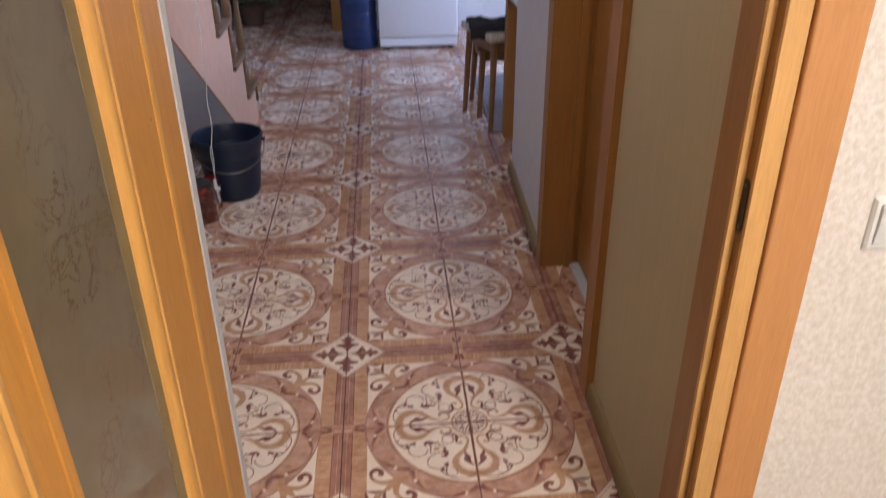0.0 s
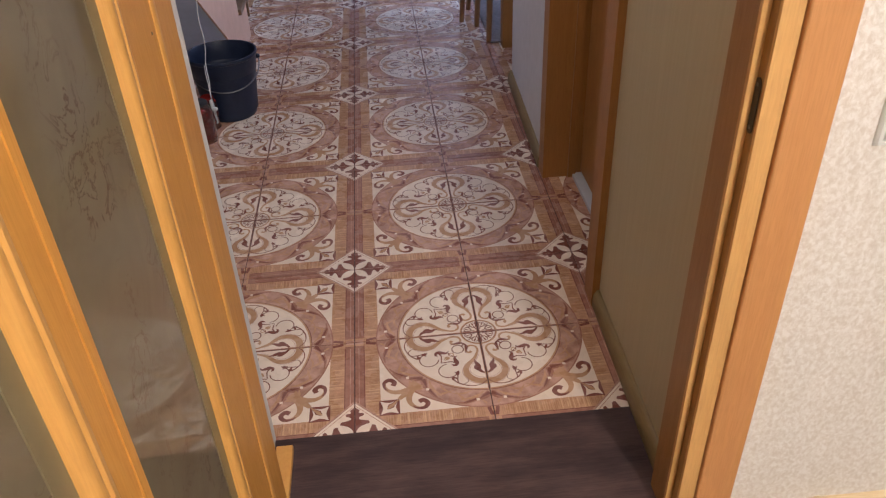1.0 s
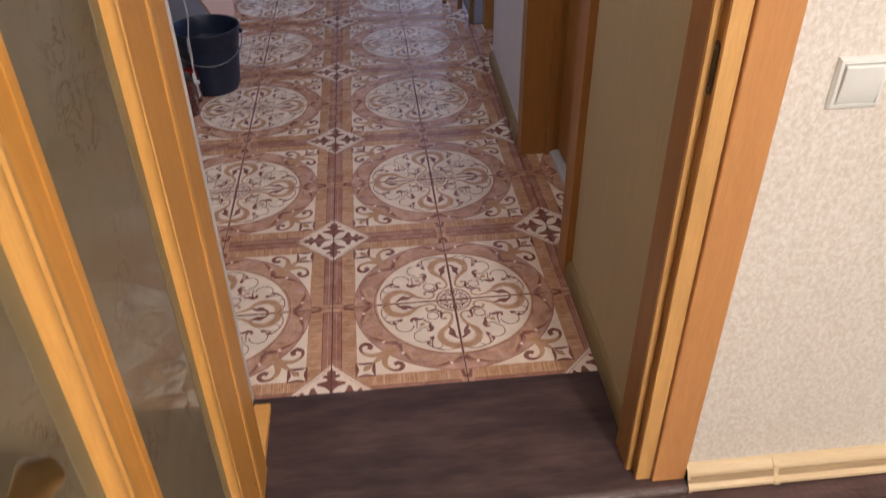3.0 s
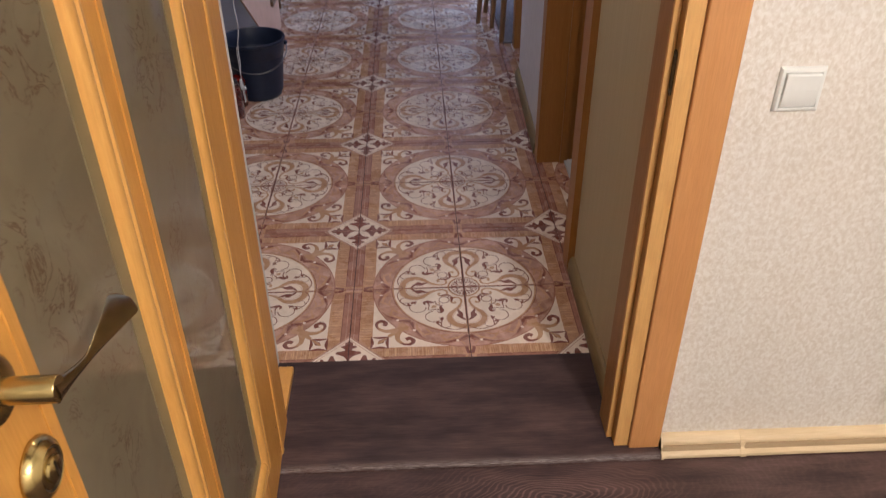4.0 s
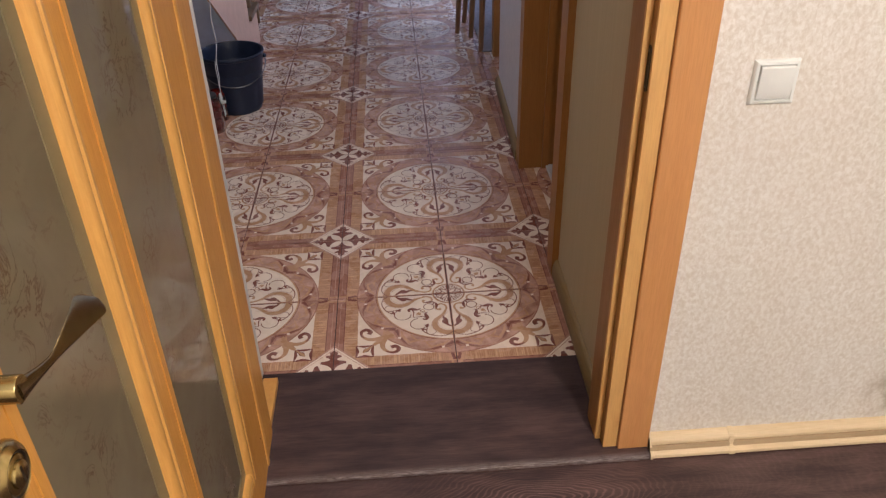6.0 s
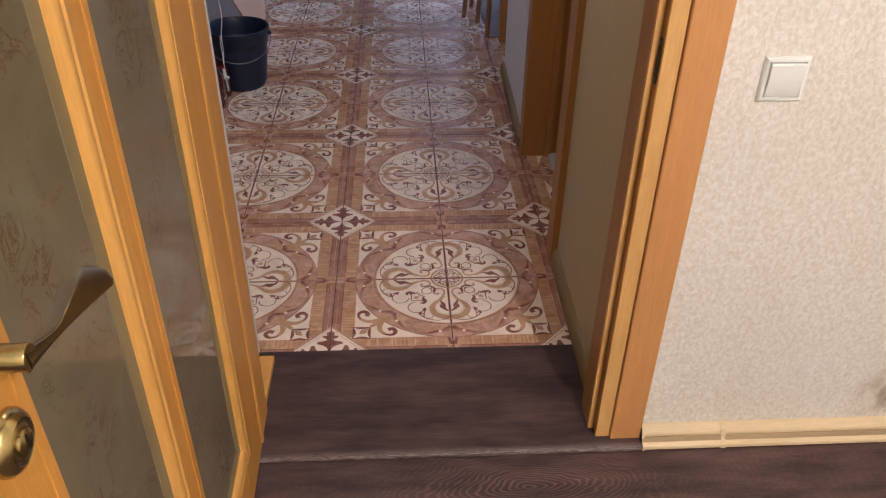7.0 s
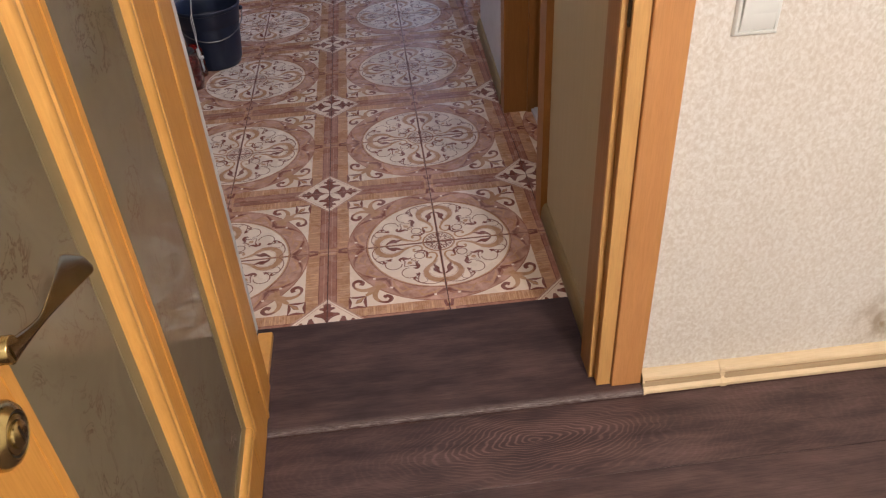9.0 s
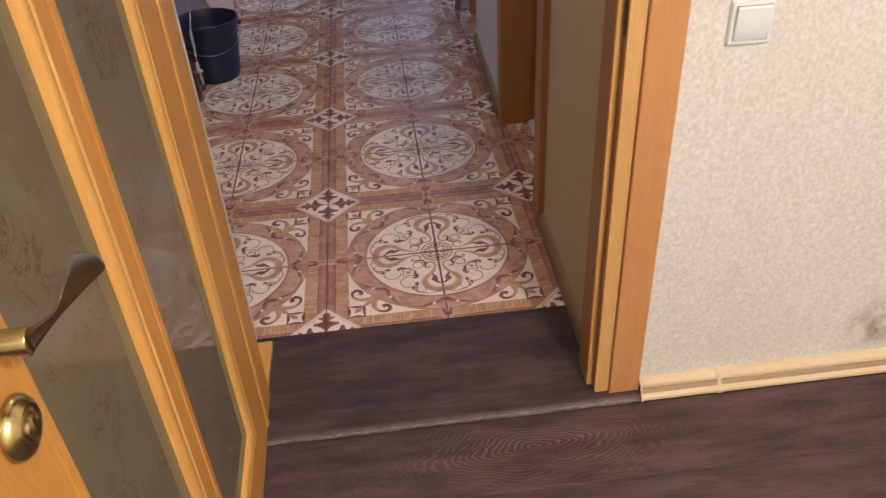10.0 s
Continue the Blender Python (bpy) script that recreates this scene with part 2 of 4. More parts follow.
UP, ALONG_Y, ALONG_X = (6, 6, 0.35), (6, 0.35, 6), (0.35, 6, 6)
M = {
    "door": veneer("door_veneer", (0.61, 0.290, 0.060), (0.53, 0.240, 0.046), UP, 0.34),
    "bead": veneer("bead_veneer", (0.68, 0.36, 0.095), (0.60, 0.295, 0.070), UP, 0.3),
    "casing": veneer("casing_veneer", (0.60, 0.285, 0.105), (0.53, 0.24, 0.080), UP, 0.4),
    "jamb": veneer("jamb_veneer", (0.70, 0.40, 0.14), (0.60, 0.32, 0.10), UP, 0.4),
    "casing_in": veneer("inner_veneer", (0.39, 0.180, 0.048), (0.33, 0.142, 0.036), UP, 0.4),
    # darker copy of the frame's veneer; the jamb's shade is in its colour
    "casing_shaded": veneer("shaded_veneer", (0.38, 0.195, 0.058), (0.32, 0.155, 0.044), UP, 0.4),
    "paper": wallpaper(),
    "hall_paper": hall_paper(),
    "white_wall": plain("white_wall", (0.66, 0.67, 0.68), 0.7, vary=0.04, scale=24, relief=0.25),
    "ceiling": plain("ceiling_paint", (0.80, 0.79, 0.76), 0.8, vary=0.03),
    "laminate": laminate(),
    "laminate_ringed": laminate("laminate_ringed", 0.0, 0.85),
    "laminate_worn": laminate("laminate_worn", 3.0, 0.1, True, 1.15),
    "grout": plain("grout", (0.075, 0.028, 0.022), 0.8),
    "skirting": veneer("skirting_print", (0.74, 0.58, 0.36), (0.66, 0.50, 0.29), ALONG_X, 0.45),
    "skirting_hall": veneer("hall_skirting_print", (0.27, 0.195, 0.080), (0.22, 0.155, 0.060), ALONG_Y, 0.45),
    "skirting_groove": veneer("groove_print", (0.40, 0.28, 0.155), (0.33, 0.225, 0.12), ALONG_X, 0.5),
    "glass": frosted(),
    "glass_edge": plain("olive_glass_edge", (0.185, 0.150, 0.082), 0.3, vary=0.08, scale=20, relief=0.02),
    "bronze": plain("antique_bronze", (0.52, 0.40, 0.17), 0.24, 1.0, 0.10, 45, 0.03),
    "bronze_lever": plain("worn_bronze", (0.33, 0.25, 0.125), 0.25, 1.0, 0.15, 45, 0.03),
    "bronze_dark": plain("dark_bronze", (0.13, 0.10, 0.06), 0.38, 1.0, 0.10, 45, 0.03),
    "strike": plain("dark_strike", (0.055, 0.045, 0.04), 0.45, 0.6),
    "plastic": plain("switch_plastic", (0.76, 0.77, 0.72), 0.3, vary=0.02, relief=0.02),
    "bucket": plain("bucket_plastic", (0.012, 0.019, 0.042), 0.42, vary=0.15, relief=0.08, spec=0.35),
    "steel": plain("steel_wire", (0.22, 0.22, 0.23), 0.4, 1.0),
    "cord": plain("white_cord", (0.70, 0.70, 0.70), 0.6),
    "peach": plain("peach_plaster", (0.60, 0.38, 0.27), 0.75, vary=0.05, scale=18, relief=0.25),
    # pale grey paint with the window's blue light mixed into its colour
    "grey": plain("blue_lit_grey", (0.58, 0.68, 0.88), 0.7, vary=0.05, scale=12, relief=0.2),
    "stair_wood": veneer("stair_wood", (0.17, 0.10, 0.052), (0.12, 0.066, 0.032), ALONG_X, 0.35),
    "stool_wood": veneer("stool_wood", (0.26, 0.14, 0.065), (0.20, 0.10, 0.045), UP, 0.4),
    "seat_cloth": plain("seat_cloth", (0.55, 0.52, 0.45), 0.9, vary=0.3, scale=45, relief=0.5),
    "dark_cloth": plain("dark_cloth", (0.022, 0.020, 0.022), 0.9, vary=0.3, relief=0.6),
    "enamel": plain("white_enamel", (0.74, 0.77, 0.80), 0.28, vary=0.02, relief=0.02),
    "rubber": plain("black_gasket", (0.03, 0.03, 0.03), 0.6),
    "bottle": clear("blue_bottle", (0.045, 0.09, 0.27), 0.1, 0.7),
    "rug": plain("grey_rug", (0.20, 0.18, 0.185), 0.95, vary=0.25, scale=60, relief=0.8),
    "leaf": plain("leaf", (0.05, 0.12, 0.035), 0.5, vary=0.3, scale=25),
    "pot": plain("pot_clay", (0.10, 0.06, 0.04), 0.7),
    # near-black colour stands in for the passage getting no light
    "shaded_wall": plain("shaded_wall", (0.10, 0.07, 0.055), 0.8),
    "red": plain("red_pepper", (0.22, 0.014, 0.010), 0.15, vary=0.2),
    "green": plain("pickled_green", (0.06, 0.10, 0.02), 0.3, vary=0.3),
    "orange": plain("orange_slices", (0.45, 0.12, 0.02), 0.3, vary=0.3),
    "jar": clear("jar_glass", (0.80, 0.55, 0.48), 0.02, 0.97),
    "pale_floor": plain("pale_floor", (0.55, 0.57, 0.60), 0.35, vary=0.05),
    "cream": glazed("tile_cream", (0.87, 0.765, 0.65), (0.80, 0.675, 0.56), scale=18),
    "tan": glazed("tile_tan", (0.60, 0.355, 0.215), (0.48, 0.265, 0.155), (1, 1, 1), 60),
    "rib": glazed("tile_rib", (0.50, 0.285, 0.160), (0.40, 0.215, 0.120), (1, 1, 1), 60),
    "rib_light": glazed("tile_rib_light", (0.70, 0.46, 0.27), (0.60, 0.37, 0.205), (1, 1, 1), 60),
    "strip": glazed("tile_strip", (0.43, 0.215, 0.152), (0.30, 0.138, 0.096), (1, 1, 1), 50),
    "ring": glazed("tile_ring", (0.64, 0.395, 0.300), (0.36, 0.190, 0.137), (1, 1, 1), 24),
    "scroll": glazed("tile_scroll", (0.265, 0.105, 0.078), (0.200, 0.075, 0.056)),
    "olive": glazed("tile_olive", (0.56, 0.335, 0.200), (0.465, 0.265, 0.152)),
}


# ---- mesh helpers ----
def box(bm, x0, x1, y0, y1, z0, z1, bevel=0.0, seg=2):
    vs = [bm.verts.new((x, y, z)) for z in (z0, z1) for y in (y0, y1) for x in (x0, x1)]
    faces = [bm.faces.new([vs[i] for i in q]) for q in ((0, 2, 3, 1), (4, 5, 7, 6), (0, 1, 5, 4), (2, 6, 7, 3), (0, 4, 6, 2), (1, 3, 7, 5))]
    if bevel:
        edges = list({e for f in faces for e in f.edges})
        bmesh.ops.bevel(bm, geom=edges, offset=bevel, segments=seg, affect="EDGES", profile=0.5)
    return bm


def boxes(*specs, bevel=0.0):
    bm = bmesh.new()
    for s in specs:
        box(bm, *s, bevel=bevel)
    return bm


def lathe(bm, profile, seg=40, at=(0, 0, 0), turn=None):
    """profile: radius and height, from one end to the other."""
    turn = turn or Matrix.Identity(3)
    rings = []
    for r, h in profile:
        if r < 1e-5:
            rings.append([bm.verts.new(turn @ Vector((0, 0, h)) + Vector(at))])
        else:
            rings.append([bm.verts.new(turn @ Vector((r * math.cos(a), r * math.sin(a), h)) + Vector(at)) for a in (2 * math.pi * k / seg for k in range(seg))])
    for p, q in zip(rings, rings[1:]):
        for k in range(seg):
            c = [p[k % len(p)], p[(k + 1) % len(p)], q[(k + 1) % len(q)], q[k % len(q)]]
            u = [v for i, v in enumerate(c) if v not in c[:i]]
            if len(u) > 2:
                bm.faces.new(u)
    return bm


def tube(bm, pts, radius, seg=10):
    pts = [Vector(p) for p in pts]
    rings = []
    for i, p in enumerate(pts):
        d = (pts[min(i + 1, len(pts) - 1)] - pts[max(i - 1, 0)]).normalized()
        side = d.cross(Vector((0.13, 0.31, 0.94))).normalized()
        other = d.cross(side)
        r = radius[i] if isinstance(radius, (list, tuple)) else radius
        rings.append([bm.verts.new(p + r * (math.cos(a) * side + math.sin(a) * other)) for a in (2 * math.pi * k / seg for k in range(seg))])
    for a, b in zip(rings, rings[1:]):
        for k in range(seg):
            bm.faces.new((a[k], a[(k + 1) % seg], b[(k + 1) % seg], b[k]))
    bm.faces.new(rings[0][::-1])
    bm.faces.new(rings[-1])
    return bm


def prism(bm, outline, axis, a, b):
    """Pushes a closed outline (pairs) along an axis from a to b."""
    def at(p, h):
        return {"x": (h, p[0], p[1]), "y": (p[0], h, p[1]), "z": (p[0], p[1], h)}[axis]
    lo, hi = [bm.verts.new(at(p, a)) for p in outline], [bm.verts.new(at(p, b)) for p in outline]
    n = len(outline)
    for k in range(n):
        bm.faces.new((lo[k], lo[(k + 1) % n], hi[(k + 1) % n], hi[k]))
    bm.faces.new(lo[::-1])
    bm.faces.new(hi)
    return bm


def mesh(name, bm, material, smooth=False):
    bmesh.ops.recalc_face_normals(bm, faces=bm.faces)
    me = bpy.data.meshes.new(name)
    bm.to_mesh(me)
    bm.free()
    me.materials.append(M[material])
    if smooth:
        me.shade_smooth()
        me.set_sharp_from_angle(angle=radians(38))
    return me


def part(name, bm, material, parent, label="", smooth=False):
    ob = new(name, mesh(name, bm, material, smooth))
    ob.parent = parent
    return tagged(ob, label)


def thing(name, label, category, m=None, group="", kind=""):
    ob = new(name)
    ob.empty_display_size = 0.1
    ob.matrix_world = m or Matrix.Identity(4)
    return tagged(ob, label, category, group, kind)


def setting(name, bm, material, label, category, smooth=False):
    return tagged(new(name, mesh(name, bm, material, smooth)), label, category, kind="structure")


FLOOR, TOP = -0.012, 2.55
WALL, CASE = -0.310, -0.325


def foot(y):
    """Front of the hall's skirting on the right: the wall runs a little askew to the tiles."""
    return 0.655 + 0.020 * y if y < 0.8 else 0.669 + 0.031 * (y - 1.22)


def side(y, d=0.0):
    """Face of the hall's right wall, d metres further in."""
    return foot(y) + 0.016 + d


def slab(y0, y1, z0, z1, d0=0.0, d1=0.12):
    """A board or wall that follows the hall's right side from y0 to y1."""
    bm = bmesh.new()
    return prism(bm, [(side(y0, d0), y0), (side(y0, d1), y0), (side(y1, d1), y1), (side(y1, d0), y1)], "z", z0, z1)


# ---- large structure ----
floor = setting("floor", boxes((-1.6, 3.0, -3.4, -0.310, FLOOR - 0.08, FLOOR - 0.004)), "grout", "dark brown oak laminate floor of the room", "floor")
floor_hall = setting("floor_hall", boxes((-1.6, 2.7, 0.0, 7.2, -0.10, -0.0015)), "grout", "hall floor of patterned brown and cream ceramic tiles", "floor")
setting("ceiling", boxes((-1.7, 3.1, -3.5, 0.03, TOP, TOP + 0.1), (-1.7, 2.8, 0.03, 7.3, TOP, TOP + 0.1)), "ceiling", "plain white painted ceiling", "ceiling")

setting("wall_room_right", boxes((0.690, 3.0, WALL, -0.2135, FLOOR, TOP), (-0.206, 0.690, WALL, -0.185, 2.06, TOP)), "paper", "cream textured wallpaper with fine mottled relief", "wall")
setting("wall_room_left", boxes((-1.6, -0.206, WALL, -0.01, FLOOR, TOP)), "paper", "cream textured wallpaper beside the open door", "wall")
setting("wall_room_west", boxes((-1.7, -1.6, -3.4, 0.03, FLOOR, TOP)), "paper", "cream wallpapered side wall of the room", "wall")
setting("wall_room_east", boxes((3.0, 3.1, -3.4, -0.2, FLOOR, TOP)), "paper", "cream wallpapered side wall of the room", "wall")
setting("wall_room_back", boxes((-1.7, 3.1, -3.5, -3.4, FLOOR, TOP)), "paper", "cream wallpapered back wall of the room", "wall")

bm = slab(-0.2130, 0.425, 0, TOP)
prism(bm, [(side(0.425), 0.425), (side(0.425, 0.12), 0.425), (side(0.425, 0.12), 1.165), (side(0.425), 1.165)], "z", 2.05, TOP)
setting("wall_hall_near", bm, "hall_paper", "greenish beige hall wallpaper with fine upright stripes", "wall")
setting("wall_hall_far", slab(1.165, 2.022, 0, TOP), "white_wall", "pale bluish white plastered hall wall", "wall")
setting("wall_hall_return", boxes((-0.215, -0.1835, -0.0095, 0.020, 0, TOP)), "white_wall", "narrow white plastered wall end", "wall")
setting("wall_hall_south", boxes((-1.6, -0.215, -0.01, 0.02, 0, TOP)), "white_wall", "white plastered hall wall", "wall")
setting("wall_hall_west", boxes((-1.70, -1.6, 0.03, 7.2, 0, TOP)), "white_wall", "pale plastered side wall of the hall", "wall")
setting("wall_kitchen_south", boxes((0.825, 2.7, 1.922, 2.022, 0, TOP)), "white_wall", "pale plastered kitchen wall", "wall")
setting("wall_kitchen_east", boxes((2.6, 2.7, 2.022, 2.5, 0, TOP), (2.6, 2.7, 4.1, 5.1, 0, TOP), (2.6, 2.7, 2.5, 4.1, 0, 0.9), (2.6, 2.7, 2.5, 4.1, 2.25, TOP)), "white_wall", "pale kitchen wall with a window opening", "wall")
setting("wall_kitchen_north", boxes((-0.19, 2.7, 4.98, 5.10, 0, TOP), (-1.15, -0.19, 4.98, 5.10, 2.05, TOP), (-1.6, -1.15, 4.98, 5.10, 0, TOP)), "white_wall", "pale kitchen wall behind the fridge", "wall")
setting("wall_store", boxes((-1.6, 0.2, 7.0, 7.1, 0, TOP), (0.1, 0.2, 5.10, 7.0, 0, TOP)), "shaded_wall", "far passage wall with its lack of light in the colour", "wall")


def door_frame():
    """The frame of the room's doorway: linings with a stop and a rebate, and casings on the room's side."""
    f = thing("door_frame", "honey-coloured beech veneered door frame with casings", "door frame", kind="structure")
    part("inner_board", boxes((0.6330, 0.688, -0.2805, -0.2135, FLOOR, 2.04)), "casing_shaded", f, "inner board in brown veneer darkened for shade")
    part("stop_edge", boxes((0.6328, 0.6455, -0.2895, -0.2807, FLOOR, 2.04), bevel=0.0008), "jamb", f, "pale beech stop edge")
    part("rebate", boxes((0.6460, 0.690, -0.3085, -0.2850, FLOOR, 2.04)), "casing_shaded", f, "rebate in brown veneer darkened for shade")
    part("lining", boxes((0.6455, 0.6770, -0.3165, -0.3087, FLOOR, 2.04), bevel=0.0008), "jamb", f, "pale beech front edge of the lining")
    part("lining", prism(bmesh.new(), [(-0.206, -0.01), (-0.187, -0.01), (-0.187, -0.225), (-0.195, -0.225), (-0.195, WALL), (-0.206, WALL)][::-1], "z", FLOOR, 2.04), "jamb", f)
    part("lining_head", boxes((-0.187, 0.646, -0.268, -0.01, 2.02, 2.06)), "jamb", f)
    bm = box(bmesh.new(), 0.6785, 0.7500, CASE, WALL, FLOOR, 2.11, 0.0035, 3)
    part("casing", bm, "casing", f, "reddish beech veneered casing")
    bm = box(bmesh.new(), -0.265, -0.196, CASE, WALL, FLOOR, 2.11, 0.0035, 3)
    part("casing", bm, "casing", f)
    bm = box(bmesh.new(), -0.196, 0.6785, CASE, WALL, 2.04, 2.11, 0.0035, 3)
    part("casing", bm, "casing", f)
    # strike plate: a rounded dark slot set in the rebate
    outline = []
    for k in range(24):
        a = 2 * math.pi * k / 24
        outline.append((-0.2965 + 0.0085 * math.cos(a), 0.912 + (0.033 if math.sin(a) > 0 else -0.033) + 0.0085 * math.sin(a)))
    strike = part("strike_plate", prism(bmesh.new(), outline, "x", 0.6445, 0.6475), "strike", f, "dark metal strike plate")
    part("screw", lathe(bmesh.new(), [(0, 0), (0.003, 0), (0.003, 0.001), (0, 0.0015)], 12, (0.6445, -0.2965, 0.944), Matrix.Rotation(radians(-90), 3, "Y")), "steel", strike)
    part("screw", lathe(bmesh.new(), [(0, 0), (0.003, 0), (0.003, 0.001), (0, 0.0015)], 12, (0.6445, -0.2965, 0.880), Matrix.Rotation(radians(-90), 3, "Y")), "steel", strike)
    return f


def side_frame():
    """The frame of the doorway in the hall's side wall."""
    f = thing("side_door_frame", "brown veneered frame of the hall's side doorway", "door frame", kind="structure")
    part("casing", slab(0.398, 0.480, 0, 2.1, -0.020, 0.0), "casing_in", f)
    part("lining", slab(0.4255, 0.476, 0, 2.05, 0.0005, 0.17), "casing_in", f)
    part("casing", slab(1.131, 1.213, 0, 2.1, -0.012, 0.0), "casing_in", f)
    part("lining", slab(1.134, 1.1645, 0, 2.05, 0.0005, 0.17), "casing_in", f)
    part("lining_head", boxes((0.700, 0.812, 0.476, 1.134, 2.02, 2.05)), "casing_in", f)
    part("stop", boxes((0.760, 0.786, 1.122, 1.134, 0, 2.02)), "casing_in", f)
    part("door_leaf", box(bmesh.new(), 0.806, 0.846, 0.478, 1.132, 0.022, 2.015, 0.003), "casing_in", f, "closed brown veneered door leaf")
    part("sill", box(bmesh.new(), 0.776, 0.846, 0.477, 1.133, 0.0, 0.014, 0.003), "pale_floor", f, "pale smooth door sill")
    return f


door_frame()
side_frame()


def skirting_bar(name, x0, x1, label):
    """Hollow-cored plastic skirting: rounded foot, grooved middle, rounded top."""
    f = thing(name, label, "baseboard", kind="structure")
    z = FLOOR
    outer = [(WALL, z), (-0.342, z), (-0.344, z + 0.003), (-0.3435, z + 0.011), (-0.340, z + 0.015), (-0.334, z + 0.0175), (-0.329, z + 0.027),
             (-0.3295, z + 0.031), (-0.328, z + 0.038), (-0.322, z + 0.044), (-0.314, z + 0.047), (WALL, z + 0.047)]
    outer = [(WALL + (a - WALL) * 1.22, b) for a, b in outer]
    part("body", prism(bmesh.new(), outer, "x", x0, x1), "skirting", f, smooth=True)
    part("inlay", prism(bmesh.new(), [(-0.331, z + 0.0175), (-0.3422, z + 0.0175), (-0.3368, z + 0.0275), (-0.331, z + 0.0275)], "x", x0, x1), "skirting_groove", f, "darker brown printed groove")
    return f


skirting_bar("baseboard", 0.7500, 0.9385, "cream wood-print plastic skirting beside the casing")
skirting_bar("baseboard", 0.9475, 3.0, "long cream wood-print plastic skirting on the wall")
joint = thing("baseboard_joint", "cream plastic connector between two skirting lengths", "baseboard", kind="structure")
z = FLOOR
part("clip", prism(bmesh.new(), [(WALL, z), (-0.352, z), (-0.3545, z + 0.003), (-0.3535, z + 0.012), (-0.344, z + 0.0175), (-0.339, z + 0.0195), (-0.337, z + 0.032), (-0.334, z + 0.041), (-0.325, z + 0.046), (WALL, z + 0.0495)], "x", 0.937, 0.949), "skirting", joint, smooth=True)
cap = thing("baseboard_end", "cream plastic end cap of the skirting", "baseboard", kind="structure")
part("cap", prism(bmesh.new(), [(WALL, z), (-0.352, z), (-0.3545, z + 0.003), (-0.3535, z + 0.012), (-0.339, z + 0.0195), (-0.337, z + 0.032), (-0.325, z + 0.046), (WALL, z + 0.049)], "x", 0.7500, 0.7550), "skirting", cap, smooth=True)


def hall_skirting(name, y0, y1, label):
    bm = bmesh.new()
    shape = [(0, 0), (-0.016, 0), (-0.018, 0.004), (-0.0172, 0.026), (-0.0155, 0.038), (-0.0125, 0.047), (-0.008, 0.0535), (-0.003, 0.056), (0, 0.056)]
    lo, hi = ([bm.verts.new((side(y, a), y, z)) for a, z in shape] for y in (y0, y1))
    n = len(shape)
    for k in range(n):
        bm.faces.new((lo[k], lo[(k + 1) % n], hi[(k + 1) % n], hi[k]))
    bm.faces.new(lo[::-1])
    bm.faces.new(hi)
    return setting(name, bm, "skirting_hall", label, "baseboard", True)


hall_skirting("baseboard_hall", -0.2125, 0.398, "olive brown plastic skirting along the beige wall")
hall_skirting("baseboard_hall", 1.213, 2.022, "olive brown plastic skirting along the white wall")

# laminate threshold with a worn rounded nose
bm = bmesh.new()
nose = [(0.012, -0.012), (0.012, 0.003), (-0.335, 0.003)]
for k in range(1, 9):
    a = radians(90 * k / 8)
    nose.append((-0.335 - 0.017 * math.sin(a), 0.003 - 0.0145 * (1 - math.cos(a))))
nose += [(-0.338, FLOOR)]
prism(bm, nose, "x", -0.190, 0.6328)
prism(bm, [(0.012, -0.012), (0.012, 0.003), (-0.2115, 0.003), (-0.2115, -0.012)], "x", 0.6328, 0.690)
prism(bm, [(-0.2895, -0.012), (-0.2895, 0.003)] + nose[2:], "x", 0.6328, 0.6455)
prism(bm, [(-0.317, -0.012), (-0.317, 0.003)] + nose[2:], "x", 0.6455, 0.6785)
prism(bm, [(-0.3255, -0.012), (-0.3255, 0.003)] + nose[2:], "x", 0.6785, 0.7500)
setting("threshold", bm, "laminate_worn", "dark oak laminate threshold with a worn front nose", "threshold", True)
bm = boxes((-0.176, -0.1385, -0.215, -0.022, 0.003, 0.021), bevel=0.002)
setting("trim", bm, "bead", "short yellow wooden strip at the threshold's end", "trim")

# kitchen window
win = thing("window_1", "white framed kitchen window with two panes", "window", kind="structure")
for y0, y1, z0, z1 in ((2.5, 2.56, 0.9, 2.25), (4.04, 4.1, 0.9, 2.25), (3.27, 3.33, 0.96, 2.19), (2.56, 4.04, 0.9, 0.96), (2.56, 4.04, 2.19, 2.25)):
    part("window_frame", boxes((2.62, 2.68, y0, y1, z0, z1)), "enamel", win)
part("window_sill", box(bmesh.new(), 2.45, 2.62, 2.45, 4.15, 0.87, 0.90, 0.004), "enamel", win)
for y0, y1 in ((2.56, 3.27), (3.33, 4.04)):
    pane = part("pane", boxes((2.645, 2.651, y0, y1, 0.96, 2.19)), "jar", win)
    pane.visible_shadow = False

far_case = thing("far_door_frame", "dark brown wooden casing of the far passage", "door frame", kind="structure")
part("casing", box(bmesh.new(), -0.245, -0.165, 4.965, 4.985, 0, 2.1, 0.003), "casing_in", far_case)
part("lining", boxes((-0.215, -0.19, 4.985, 5.10, 0, 2.05)), "casing_in", far_case)
part("casing", box(bmesh.new(), -1.17, -1.10, 4.965, 4.985, 0, 2.1, 0.003), "casing_in", far_case)


